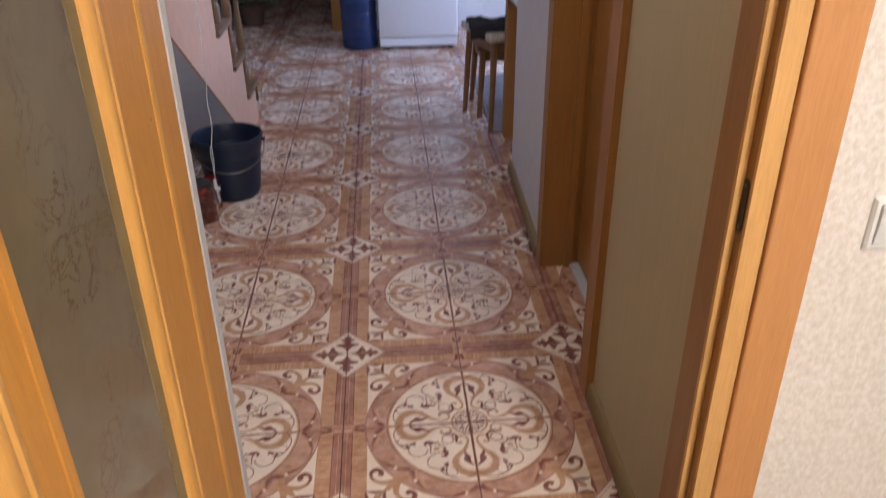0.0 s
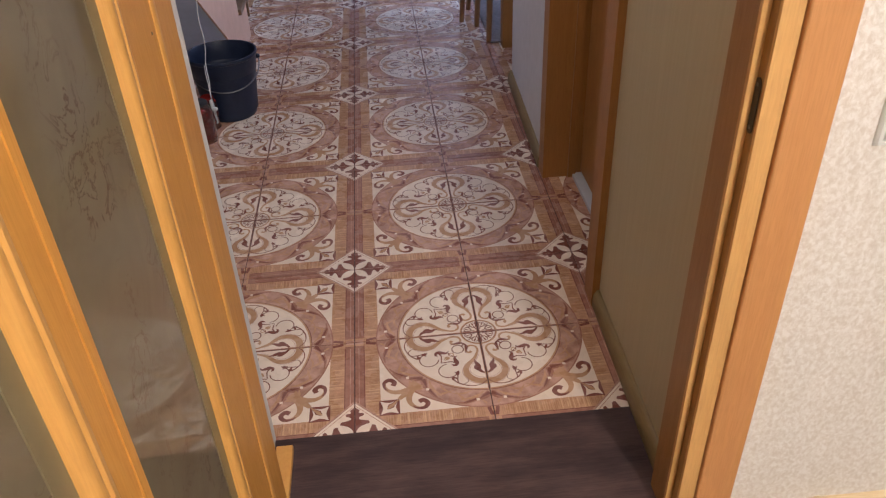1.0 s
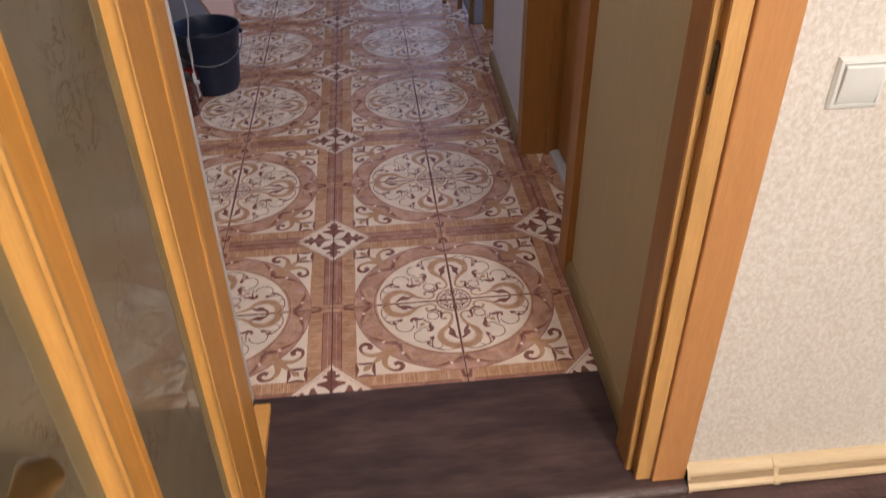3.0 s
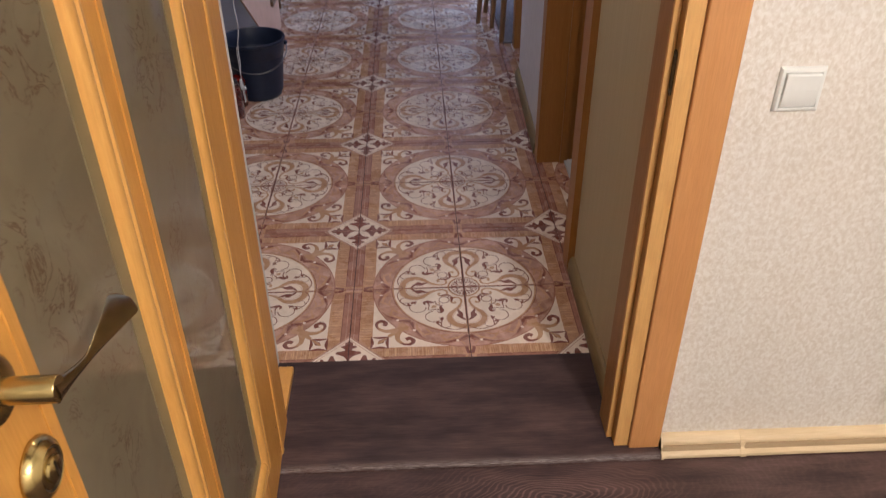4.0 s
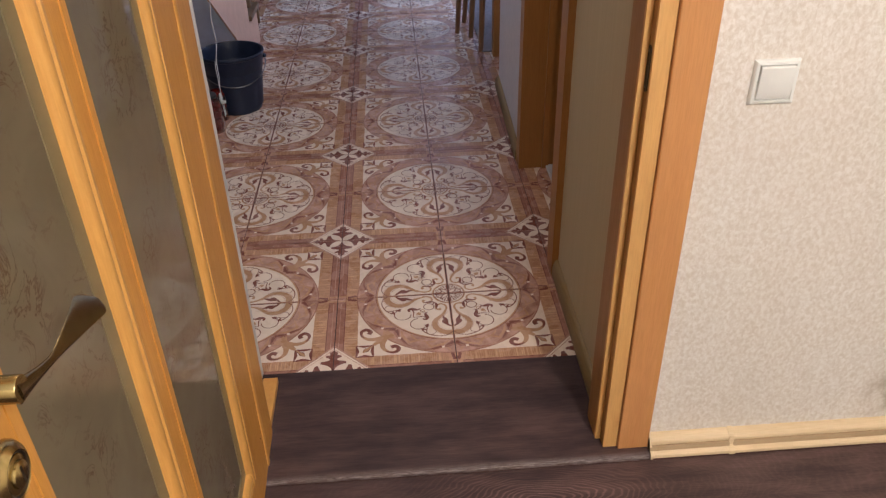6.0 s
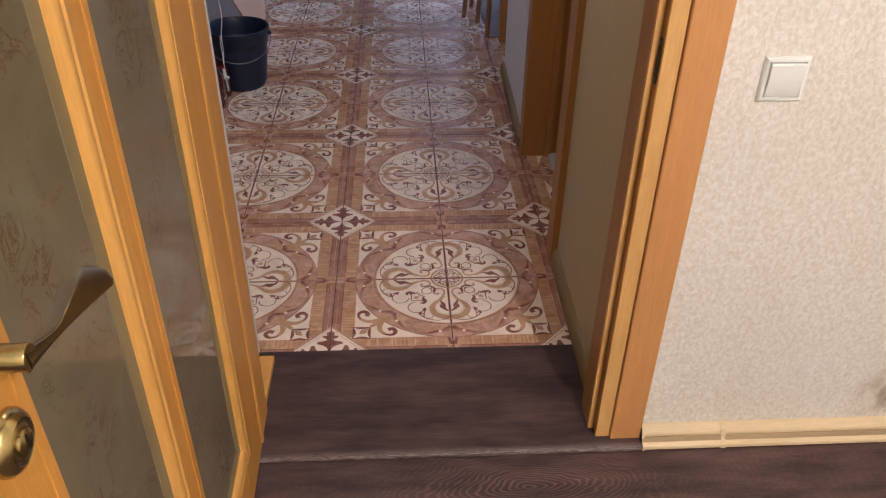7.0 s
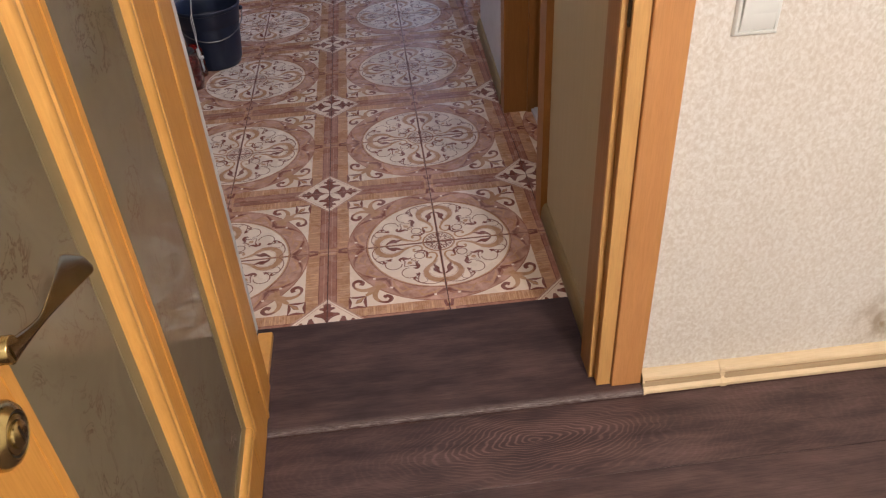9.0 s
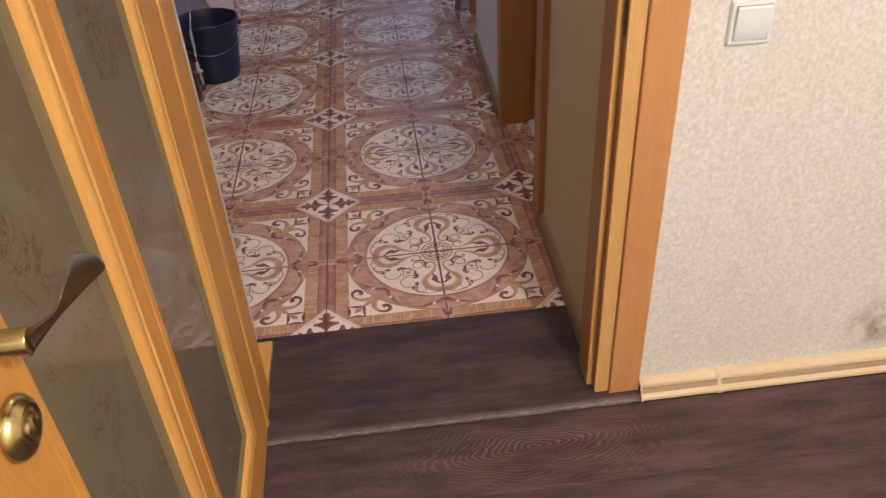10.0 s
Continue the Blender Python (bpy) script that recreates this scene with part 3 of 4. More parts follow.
# ---- the open glazed door ----
def glazed_door():
    """Local frame: x out of the face with the handle, y from the hinge to the lock (negative), z up."""
    d = thing("door_1", "open honey-coloured veneered door with brown frosted glass strips", "door", pose(-0.135, -0.170, FLOOR + 0.010, 0, 0, 1.18), kind="structure")
    H, th, W = 2.0, 0.038, -1.030
    g1, g2 = (-0.303, -0.573), (-0.667, -0.910)
    top, bottom, wide = H - 0.12, 0.168, 0.042
    part("hinge_lip", box(bmesh.new(), -th, -0.0005, -0.119, -0.026, 0, H, 0.002), "door", d)
    part("hinge_lip_bead", prism(bmesh.new(), [(-0.004, -0.136), (-0.004, -0.116), (0.0008, -0.117), (0.0026, -0.121), (0.0026, -0.132), (0.0008, -0.136)], "z", 0.0, H), "bead", d, smooth=True)
    part("hinge_stile", box(bmesh.new(), -th, -0.0005, g1[0], -0.135, 0, H, 0.0015), "door", d)
    part("mullion", box(bmesh.new(), -th, -0.0005, g2[0], g1[1], 0, H, 0.0015), "door", d)
    part("lock_stile", box(bmesh.new(), -th, -0.0005, W, g2[1], 0, H, 0.0025), "door", d)
    for (a, b) in (g1, g2):
        part("bottom_rail", box(bmesh.new(), -th, -0.0010, b, a, 0, bottom, 0.001), "door", d)
        part("top_rail", box(bmesh.new(), -th, -0.0010, b, a, top, H, 0.001), "door", d)
        pane = part("glass", boxes((-0.014, -0.0065, b, a, bottom, top)), "glass", d, "brown frosted glass with crackled veins")
        part("border", boxes((-0.0075, -0.0052, a - 0.031, a - 0.003, bottom + 0.032, top)), "glass_edge", pane, "plain olive border of the glass")
        part("border", boxes((-0.0075, -0.0052, b + 0.004, a - 0.003, bottom + 0.003, bottom + 0.031)), "glass_edge", pane)
        # stepped glazing beads: wide ridged one on the hinge side, square fillet on the lock side
        def ridge(y, s):
            return [(-0.017, y), (-0.002, y), (0.0035, y + s * 0.004), (0.0060, y + s * 0.010), (0.0065, y + s * 0.018), (0.0040, y + s * 0.0225), (0.0036, y + s * 0.0245), (0.0060, y + s * 0.028), (0.0052, y + s * 0.036), (0.0016, y + s * wide), (-0.002, y + s * wide)]
        part("glazing_bead", prism(bmesh.new(), ridge(a - 0.003, 1), "z", bottom - wide, top + wide), "bead", d, smooth=True)
        part("glazing_bead", prism(bmesh.new(), [(-0.017, b + 0.003), (0.0012, b + 0.003), (0.0012, b - 0.012), (-0.002, b - 0.012)][::-1], "z", bottom - wide, top + wide), "door", d)
        part("glazing_bead", prism(bmesh.new(), ridge(bottom + 0.003, -1), "y", b + 0.001, a - 0.001), "bead", d, smooth=True)
        part("glazing_bead", prism(bmesh.new(), ridge(top - 0.003, 1), "y", b + 0.001, a - 0.001), "bead", d, smooth=True)
    side = Matrix.Rotation(radians(90), 3, "Y")
    hy, hz = -0.972, 1.013
    rose = part("handle_rose", lathe(bmesh.new(), [(0.0, 0.0), (0.027, 0.0), (0.0285, 0.002), (0.028, 0.005), (0.024, 0.009), (0.020, 0.0105), (0.016, 0.011), (0.0, 0.011)], 40, (0, hy, hz), side), "bronze", d, "antique bronze round rose", True)
    part("neck", lathe(bmesh.new(), [(0.0, 0.008), (0.0115, 0.008), (0.0105, 0.014), (0.0105, 0.0495), (0.0100, 0.0505), (0.0, 0.0505)], 28, (0, hy, hz), side), "bronze", rose, smooth=True)
    # lever: from a thick root it thins, twists and fans out to a blade
    bm = bmesh.new()
    rings = []
    n = 32
    for k in range(n + 1):
        s = k / n
        if s < 0.36:
            tall = 0.0105 - 0.0068 * math.sin(0.5 * math.pi * s / 0.36)
        else:
            tall = 0.0037 + 0.0118 * ((s - 0.36) / 0.56) ** 1.1
        lift = 0.85 * tall
        if s > 0.88:
            tall *= math.sqrt(max(0.03, 1 - ((s - 0.88) / 0.122) ** 2))
        thick = 0.0032 * (1 - s) ** 3 + 0.0013
        twist = radians(46) * s
        u, w = Vector((math.cos(twist), 0, math.sin(twist))), Vector((-math.sin(twist), 0, math.cos(twist)))
        c = Vector((0.0475 + 0.012 * s ** 1.3, hy - 0.003 + 0.157 * s, hz - 0.0105 - 0.033 * s ** 1.15)) + w * min(lift, 0.0125)
        rings.append([bm.verts.new(c + u * thick * math.cos(a) + w * tall * math.sin(a)) for a in (2 * math.pi * j / 16 for j in range(16))])
    for p, q in zip(rings, rings[1:]):
        for j in range(16):
            bm.faces.new((p[j], p[(j + 1) % 16], q[(j + 1) % 16], q[j]))
    bm.faces.new(rings[0][::-1])
    bm.faces.new(rings[-1])
    part("lever", bm, "bronze_lever", rose, "dark bronze lever fanned out at its end", True)
    ly, lz = -0.958, 0.914
    lock = part("lock_rose", lathe(bmesh.new(), [(0.0, 0.0), (0.0270, 0.0), (0.0285, 0.002), (0.0280, 0.006), (0.0245, 0.0110), (0.0195, 0.0140), (0.0165, 0.0120), (0.0, 0.0115)], 40, (0, ly, lz), side), "bronze", d, "antique bronze lock rose", True)
    part("thumb_turn", lathe(bmesh.new(), [(0.0, 0.011), (0.0165, 0.011), (0.0160, 0.0125), (0.0118, 0.0132), (0.0112, 0.0158), (0.0095, 0.0168), (0.0, 0.0168)], 32, (0, ly, lz), side), "bronze", lock, smooth=True)
    part("turn_ring", lathe(bmesh.new(), [(0.0175, 0.0116), (0.0195, 0.0128), (0.0182, 0.0136), (0.0166, 0.0122)], 32, (0, ly, lz), side), "bronze_dark", lock, "darker recessed ring", True)
    part("turn_slot", boxes((0.0150, 0.0171, ly - 0.0015, ly + 0.0015, lz - 0.008, lz + 0.008)), "bronze_dark", lock)
    for zz in (0.118, 1.08, 1.75):
        part("screw_cover", lathe(bmesh.new(), [(0, 0), (0.0022, 0), (0.0018, 0.0008), (0, 0.001)], 12, (0.0, -0.158, zz), side), "bronze_dark", d)
        part("screw_cover", lathe(bmesh.new(), [(0, 0), (0.0016, 0), (0.0012, 0.0006), (0, 0.0008)], 12, (0.004, -0.638, zz), side), "bronze_dark", d)
    return d


glazed_door()


# ---- the light switch ----
def light_switch():
    s = thing("light_switch", "white plastic single rocker switch on the wallpaper", "light switch", pose(0.8675, WALL, 0.884))
    frame_bm = bmesh.new()
    o, i = 0.0405, 0.0315
    loops = []
    for half, depth in ((o, 0.0), (o, -0.004), (o - 0.003, -0.0085), (i + 0.001, -0.0095), (i, -0.006), (i, 0.0)):
        loops.append([frame_bm.verts.new((sx * half, depth, sz * half)) for sx, sz in ((-1, -1), (1, -1), (1, 1), (-1, 1))])
    for p, q in zip(loops, loops[1:]):
        for k in range(4):
            frame_bm.faces.new((p[k], p[(k + 1) % 4], q[(k + 1) % 4], q[k]))
    part("surround", frame_bm, "plastic", s)
    bm = bmesh.new()
    prism(bm, [(0.0, -i + 0.0008), (-0.0085, -i + 0.0008), (-0.0105, -i + 0.004), (-0.0135, 0.0), (-0.0145, i - 0.003), (-0.012, i - 0.0008), (0.0, i - 0.0008)], "x", -i + 0.0008, i - 0.0008)
    bmesh.ops.bevel(bm, geom=list(bm.edges), offset=0.0008, segments=2, affect="EDGES")
    part("rocker", bm, "plastic", s, smooth=True)
    return s


light_switch()


# ---- the hall: bucket, cord, jars, stairs ----
def bucket():
    b = thing("bucket", "dark blue-grey plastic bucket with a wire handle on the tiles", "bucket", pose(-0.521, 1.900, 0))
    b.scale = (1.18, 1.18, 1.12)
    prof = [(0.0, 0.006), (0.080, 0.006), (0.083, 0.0), (0.087, 0.004), (0.089, 0.02), (0.108, 0.165), (0.1095, 0.172), (0.1115, 0.174), (0.1185, 0.228), (0.122, 0.231), (0.1235, 0.237), (0.122, 0.2425), (0.117, 0.243), (0.1145, 0.238), (0.1125, 0.2), (0.094, 0.022), (0.0, 0.012)]
    body = part("body", lathe(bmesh.new(), prof, 64), "bucket", b, smooth=True)
    pts = []
    for k in range(33):
        a = math.pi * k / 32
        x, drop = 0.124 * math.cos(a), 0.124 * math.sin(a)
        p = Vector((x, -drop * 1.0, 0.205 - 0.072 * math.sin(a)))
        pts.append(p)
    turn = Matrix.Rotation(radians(14), 3, "Z")
    part("handle", tube(bmesh.new(), [turn @ p for p in pts], 0.0021, 8), "steel", b, "thin steel wire handle", True)
    for s in (1, -1):
        bm = bmesh.new()
        bmesh.ops.create_uvsphere(bm, u_segments=12, v_segments=8, radius=0.009, matrix=Matrix.Translation(turn @ Vector((s * 0.1215, 0, 0.207))))
        part("handle_ear", bm, "bucket", body, smooth=True)
    return b


def jar(x, y, r, h, fill, lump, lid, label):
    j = thing("glass_jar", label, "jar", pose(x, y, 0), "jars beside the bucket")
    prof = [(0, 0.0), (r * 0.92, 0.0), (r, 0.008), (r, h * 0.72), (r * 0.94, h * 0.80), (r * 0.72, h * 0.88), (r * 0.70, h * 0.94)]
    part("glass", lathe(bmesh.new(), prof + [(a - 0.003, b + 0.003 if b < 0.01 else b) for a, b in prof[::-1] if a > 0] + [(0, 0.003)], 32), "jar", j, smooth=True)
    rng = random.Random(int(1000 * abs(x)))
    bm = bmesh.new()
    for k in range(14):
        a, q, zz = rng.uniform(0, 6.28), r * 0.50, 0.02 + (h * 0.62) * (k / 13)
        bmesh.ops.create_icosphere(bm, subdivisions=2, radius=r * 0.46, matrix=Matrix.Translation((q * math.cos(a), q * math.sin(a), zz + 0.008)) @ Matrix.Diagonal((1, 1, rng.uniform(0.7, 1.3), 1)))
    part("contents", bm, fill, j, smooth=True)
    part("lid", lathe(bmesh.new(), [(0, h), (r * 0.68, h), (r * 0.75, h * 0.985), (r * 0.76, h * 0.93), (r * 0.73, h * 0.925), (0, h * 0.925)], 32), lid, j, smooth=True)
    return j


def cord():
    c = thing("cord", "thin white cord hanging down beside the bucket", "cord")
    base = [(-0.520, 1.72, 0.90), (-0.525, 1.72, 0.75), (-0.531, 1.72, 0.62), (-0.538, 1.72, 0.45), (-0.540, 1.72, 0.34), (-0.552, 1.72, 0.25), (-0.556, 1.72, 0.18), (-0.553, 1.72, 0.12), (-0.558, 1.72, 0.07), (-0.556, 1.72, 0.035)]
    pts = []
    for a, b in zip(base, base[1:]):
        for k in range(5):
            t = k / 5
            p = Vector(a).lerp(Vector(b), t)
            p.x += 0.003 * math.sin(37 * p.z)
            pts.append(p)
    part("string", tube(bmesh.new(), pts + [Vector(base[-1])], 0.0017, 8), "cord", c, smooth=True)
    part("string", tube(bmesh.new(), [p + Vector((0.006 * math.sin(19 * p.z), -0.004, 0)) for p in pts if p.z < 0.30], 0.0014, 8), "cord", c, smooth=True)
    part("plug", box(bmesh.new(), -0.567, -0.539, 1.704, 1.716, 0.098, 0.112, 0.004), "cord", c, "small white plastic end piece")
    part("plug", box(bmesh.new(), -0.563, -0.554, 1.703, 1.715, 0.108, 0.145, 0.003), "cord", c)
    return c


bucket()
jar(-0.600, 1.640, 0.055, 0.17, "red", 0, "dark_cloth", "glass jar of dark red preserves beside the bucket")
jar(-0.585, 1.762, 0.036, 0.14, "red", 0, "red", "small glass jar with red peppers beside the bucket")
cord()


def stairs():
    """A closed-string stair that climbs towards the room; its side is plastered."""
    s = thing("staircase", "peach plastered staircase with brown wooden treads and turned balusters", "staircase", kind="structure")
    x, foot, rise, run, n = -0.552, 2.905, 0.215, 0.262, 9
    out = [(foot, 0.0)]
    for k in range(n):
        out += [(foot - k * run, (k + 1) * rise - 0.028), (foot - (k + 1) * run, (k + 1) * rise - 0.028)]
    end = foot - n * run
    out += [(end, n * rise - 0.55), (2.555, 0.0)]
    part("stringer", prism(bmesh.new(), out, "x", x - 0.008, x), "peach", s, "peach plastered side of the stair")
    part("riser_block", prism(bmesh.new(), [(p, q - 0.002) for p, q in out[:-2]] + [(end, n * rise - 0.53), (2.585, 0.0)], "x", x - 0.80, x - 0.008), "peach", s)
    for k in range(n):
        y = foot - k * run
        t = part("tread", box(bmesh.new(), x - 0.80, x + 0.016, y - run - 0.004, y + 0.030, (k + 1) * rise - 0.028, (k + 1) * rise, 0.006), "stair_wood", s, "brown varnished wooden tread")
        for dy in (0.075,):
            h0 = (k + 1) * rise
            prof = [(0.0, 0), (0.022, 0), (0.022, 0.07), (0.014, 0.085), (0.021, 0.10), (0.012, 0.118), (0.019, 0.16), (0.023, 0.22), (0.017, 0.30), (0.011, 0.42), (0.014, 0.52), (0.02, 0.54), (0.012, 0.56), (0.02, 0.60), (0.02, 0.78), (0, 0.78)]
            part("baluster", lathe(bmesh.new(), prof, 14, (x - 0.030, y - dy, h0)), "stair_wood", t, smooth=True)
        part("nosing_drop", box(bmesh.new(), x, x + 0.012, y - 0.004, y + 0.020, (k + 1) * rise - 0.115, (k + 1) * rise - 0.028, 0.004), "stair_wood", t, "turned brown drop under the tread's end")
    rail = [(x - 0.03, foot - 0.055 - 0.03, rise + 0.78), (x + 0.006, foot - 0.055, rise + 0.78)]
    bm = bmesh.new()
    tube(bm, [(x - 0.012, foot + 0.05, rise + 0.74), (x - 0.012, foot - 0.055, rise + 0.79), (x - 0.012, end, n * rise + 0.82)], 0.027, 14)
    part("handrail", bm, "stair_wood", s, smooth=True)
    part("soffit", prism(bmesh.new(), [(2.585, 0.0), (end, n * rise - 0.53), (end, n * rise - 0.548), (2.557, 0.0)], "x", x - 0.80, x - 0.0085), "grey", s, "grey painted underside of the stair, tinted blue for window light")
    return s


stairs()


# ---- the kitchen end ----
def stool(x, y, turn, label, wide=0.145, tall=0.458, top="seat_cloth", note="padded seat in pale patterned cloth"):
    s = thing("stool", label, "stool", pose(x, y, 0, 0, 0, turn), "stools by the table")
    up = wide - 0.02
    for sx in (1, -1):
        for sy in (1, -1):
            part("leg", tube(bmesh.new(), [(sx * wide, sy * wide, 0.0), (sx * up, sy * up, tall)], [0.0135, 0.018], 12), "stool_wood", s, smooth=True)
    for sx in (1, -1):
        part("apron", boxes((sx * up - 0.009, sx * up + 0.009, 0.01 - up, up - 0.01, tall - 0.055, tall)), "stool_wood", s)
        part("apron", boxes((0.01 - up, up - 0.01, sx * up - 0.009, sx * up + 0.009, tall - 0.055, tall)), "stool_wood", s)
    part("seat", box(bmesh.new(), -up - 0.04, up + 0.04, -up - 0.04, up + 0.04, tall, tall + 0.042, 0.016, 4), top, s, note, True)
    return s


stool(0.804, 2.775, 16.3, "wooden stool with a pale patterned padded seat", 0.178)
stool(0.795, 2.955, 2, "low wooden stool pushed under the taller one", 0.147, 0.355, "stool_wood", "plain wooden seat")


def draped_cloth():
    c = thing("folded_cloth", "dark crumpled cloth lying over the stool seat", "cloth", pose(0.73, 2.68, 0.500))
    bm = bmesh.new()
    n, m = 22, 16
    grid = []
    for i in range(n + 1):
        row = []
        for j in range(m + 1):
            u, v = (i / n - 0.5) * 0.30, (j / m - 0.5) * 0.26
            z = 0.022 + 0.03 * noise.noise((u * 14, v * 14, 1)) + 0.012 * noise.noise((u * 34, v * 34, 3))
            x, y = u, v
            over = max(0.0, abs(y + 0.0) - 0.07) if y < 0 else 0.0
            if over:
                y, z = -0.07 - over * 0.25, z - over * 0.9
            row.append(bm.verts.new((x, y, max(z, -0.06) if over else max(z, 0.004))))
        grid.append(row)
    for i in range(n):
        for j in range(m):
            bm.faces.new((grid[i][j], grid[i + 1][j], grid[i + 1][j + 1], grid[i][j + 1]))
    ob = part("cloth", bm, "dark_cloth", c, smooth=True)
    mod = ob.modifiers.new("thick", "SOLIDIFY")
    mod.thickness = 0.006
    return c


draped_cloth()


def kitchen_table():
    t = thing("kitchen_table", "brown wooden kitchen cabinet table against the wall", "table", pose(0.737, 2.50, 0))
    part("side_panel", box(bmesh.new(), 0.0, 0.022, -0.02, 0.02, 0, 0.72, 0.002), "casing_in", t)
    part("side_panel", box(bmesh.new(), 0.0, 0.85, -0.05, -0.022, 0, 0.72, 0.002), "casing_in", t)
    part("tabletop", box(bmesh.new(), -0.02, 0.95, -0.50, 0.75, 0.72, 0.75, 0.004), "enamel", t)
    part("leg", box(bmesh.new(), 0.86, 0.91, 0.62, 0.67, 0, 0.72, 0.003), "casing_in", t)
    return t


kitchen_table()


def rug():
    bm = box(bmesh.new(), 0.690, 1.75, 2.53, 3.6, 0.0, 0.009, 0.003)
    return tagged(new("rug", mesh("rug", bm, "rug")), "flat grey-blue rug lying under the stools", "rug")


rug()


def fridge():
    f = thing("fridge", "white enamelled fridge standing on the tiles", "fridge", pose(0.120, 4.33, 0))
    part("body", box(bmesh.new(), 0.0, 0.56, 0.06, 0.62, 0.03, 1.75, 0.008), "enamel", f)
    low = part("door", box(bmesh.new(), 0.0, 0.56, 0.0, 0.052, 0.085, 0.70, 0.012, 3), "enamel", f, smooth=True)
    part("door", box(bmesh.new(), 0.0, 0.56, 0.0, 0.052, 0.71, 1.75, 0.012, 3), "enamel", f, smooth=True)
    part("gasket", boxes((0.01, 0.55, 0.052, 0.06, 0.09, 1.74)), "rubber", f)
    part("plinth", box(bmesh.new(), 0.004, 0.556, 0.004, 0.06, 0.022, 0.080, 0.004), "enamel", f)
    for x in (0.05, 0.51):
        part("foot", lathe(bmesh.new(), [(0, 0), (0.02, 0), (0.02, 0.03), (0, 0.03)], 16, (x, 0.04, 0)), "rubber", f)
    part("handle", box(bmesh.new(), 0.03, 0.05, -0.03, 0.0, 0.45, 0.66, 0.004), "enamel", low)
    return f


fridge()


def water_bottle():
    b = thing("water_bottle", "large blue plastic water-cooler bottle on the floor", "water bottle", pose(-0.02, 4.455, 0))
    r = 0.128
    prof = [(0, 0.012), (0.09, 0.008), (0.115, 0.0), (0.124, 0.006), (r, 0.02)]
    for k in range(3):
        z0 = 0.06 + k * 0.095
        prof += [(r, z0), (r - 0.006, z0 + 0.008), (r - 0.006, z0 + 0.018), (r, z0 + 0.026)]
    prof += [(r, 0.33), (0.115, 0.36), (0.06, 0.41), (0.03, 0.43), (0.028, 0.47), (0, 0.47)]
    body = part("body", lathe(bmesh.new(), prof, 48), "bottle", b, smooth=True)
    part("cap", lathe(bmesh.new(), [(0.0, 0.495), (0.03, 0.495), (0.032, 0.49), (0.032, 0.455), (0.0, 0.455)], 24), "plastic", body, smooth=True)
    return b


water_bottle()


def plant(x, y):
    p = thing("potted_plant", "leafy green plant in a dark pot", "plant", pose(x, y, 0))
    part("pot", lathe(bmesh.new(), [(0, 0), (0.08, 0), (0.11, 0.16), (0.115, 0.17), (0.10, 0.17), (0.095, 0.15), (0, 0.15)], 28), "pot", p, smooth=True)
    bm = bmesh.new()
    rng = random.Random(5)
    for k in range(150):
        a, tilt, ln = rng.uniform(0, 6.283), rng.uniform(0.1, 1.45), rng.uniform(0.06, 0.12)
        stem = rng.uniform(0.05, 0.20)
        root = Vector((math.cos(a) * math.sin(tilt) * stem, math.sin(a) * math.sin(tilt) * stem, 0.15 + math.cos(tilt) * stem + 0.03))
        d = Vector((math.cos(a) * math.sin(tilt + 0.3), math.sin(a) * math.sin(tilt + 0.3), math.cos(tilt + 0.3)))
        w = d.cross(Vector((0, 0, 1))).normalized() * ln * 0.28
        v = [bm.verts.new(q) for q in (root, root + d * ln * 0.45 + w + Vector((0, 0, 0.006)), root + d * ln - Vector((0, 0, 0.02)), root + d * ln * 0.45 - w + Vector((0, 0, 0.006)))]
        bm.faces.new((v[0], v[1], v[2]))
        bm.faces.new((v[0], v[2], v[3]))
    part("leaves", bm, "leaf", p)
    return p


plant(-0.90, 5.28)


# ---- laminate planks of the room, long along x ----
def planks():
    length, width, gap = 2.1, 0.205, 0.0012
    whole = mesh("plank", box(bmesh.new(), -length / 2, length / 2 - gap, -width / 2 + gap, width / 2, -0.010, 0, 0.0012, 1), "laminate")
    shown = mesh("plank", box(bmesh.new(), -length / 2, length / 2 - gap, -width / 2 - 0.008 + gap, width / 2 - 0.008, -0.010, 0, 0.0012, 1), "laminate_ringed")
    for r in range(15):
        y = -0.3525 - (r + 0.5) * width
        for k in range(4):
            x = (0.47, -1.63, 2.57, 4.67)[k] + ((0.61 * r) % 0.9 - 0.45 if r else 0)
            a, b = max(x - length / 2, -1.598), min(x + length / 2 - gap, 2.998)
            if b - a < 0.05:
                continue
            if (r, k) == (0, 0):
                ob = new("plank", shown)
                ob.location = (x, y + 0.008, FLOOR)
            elif b - a > length - 0.01:
                ob = new("plank", whole)
                ob.location = (x, y, FLOOR)
            else:
                ob = new("plank", mesh("plank", box(bmesh.new(), a - x, b - x, -width / 2 + gap, width / 2, -0.010, 0, 0.0012, 1), "laminate"))
                ob.location = (x, y, FLOOR)
            ob.parent = floor


planks()


# ---- ceramic tiles ----
T = 0.3333


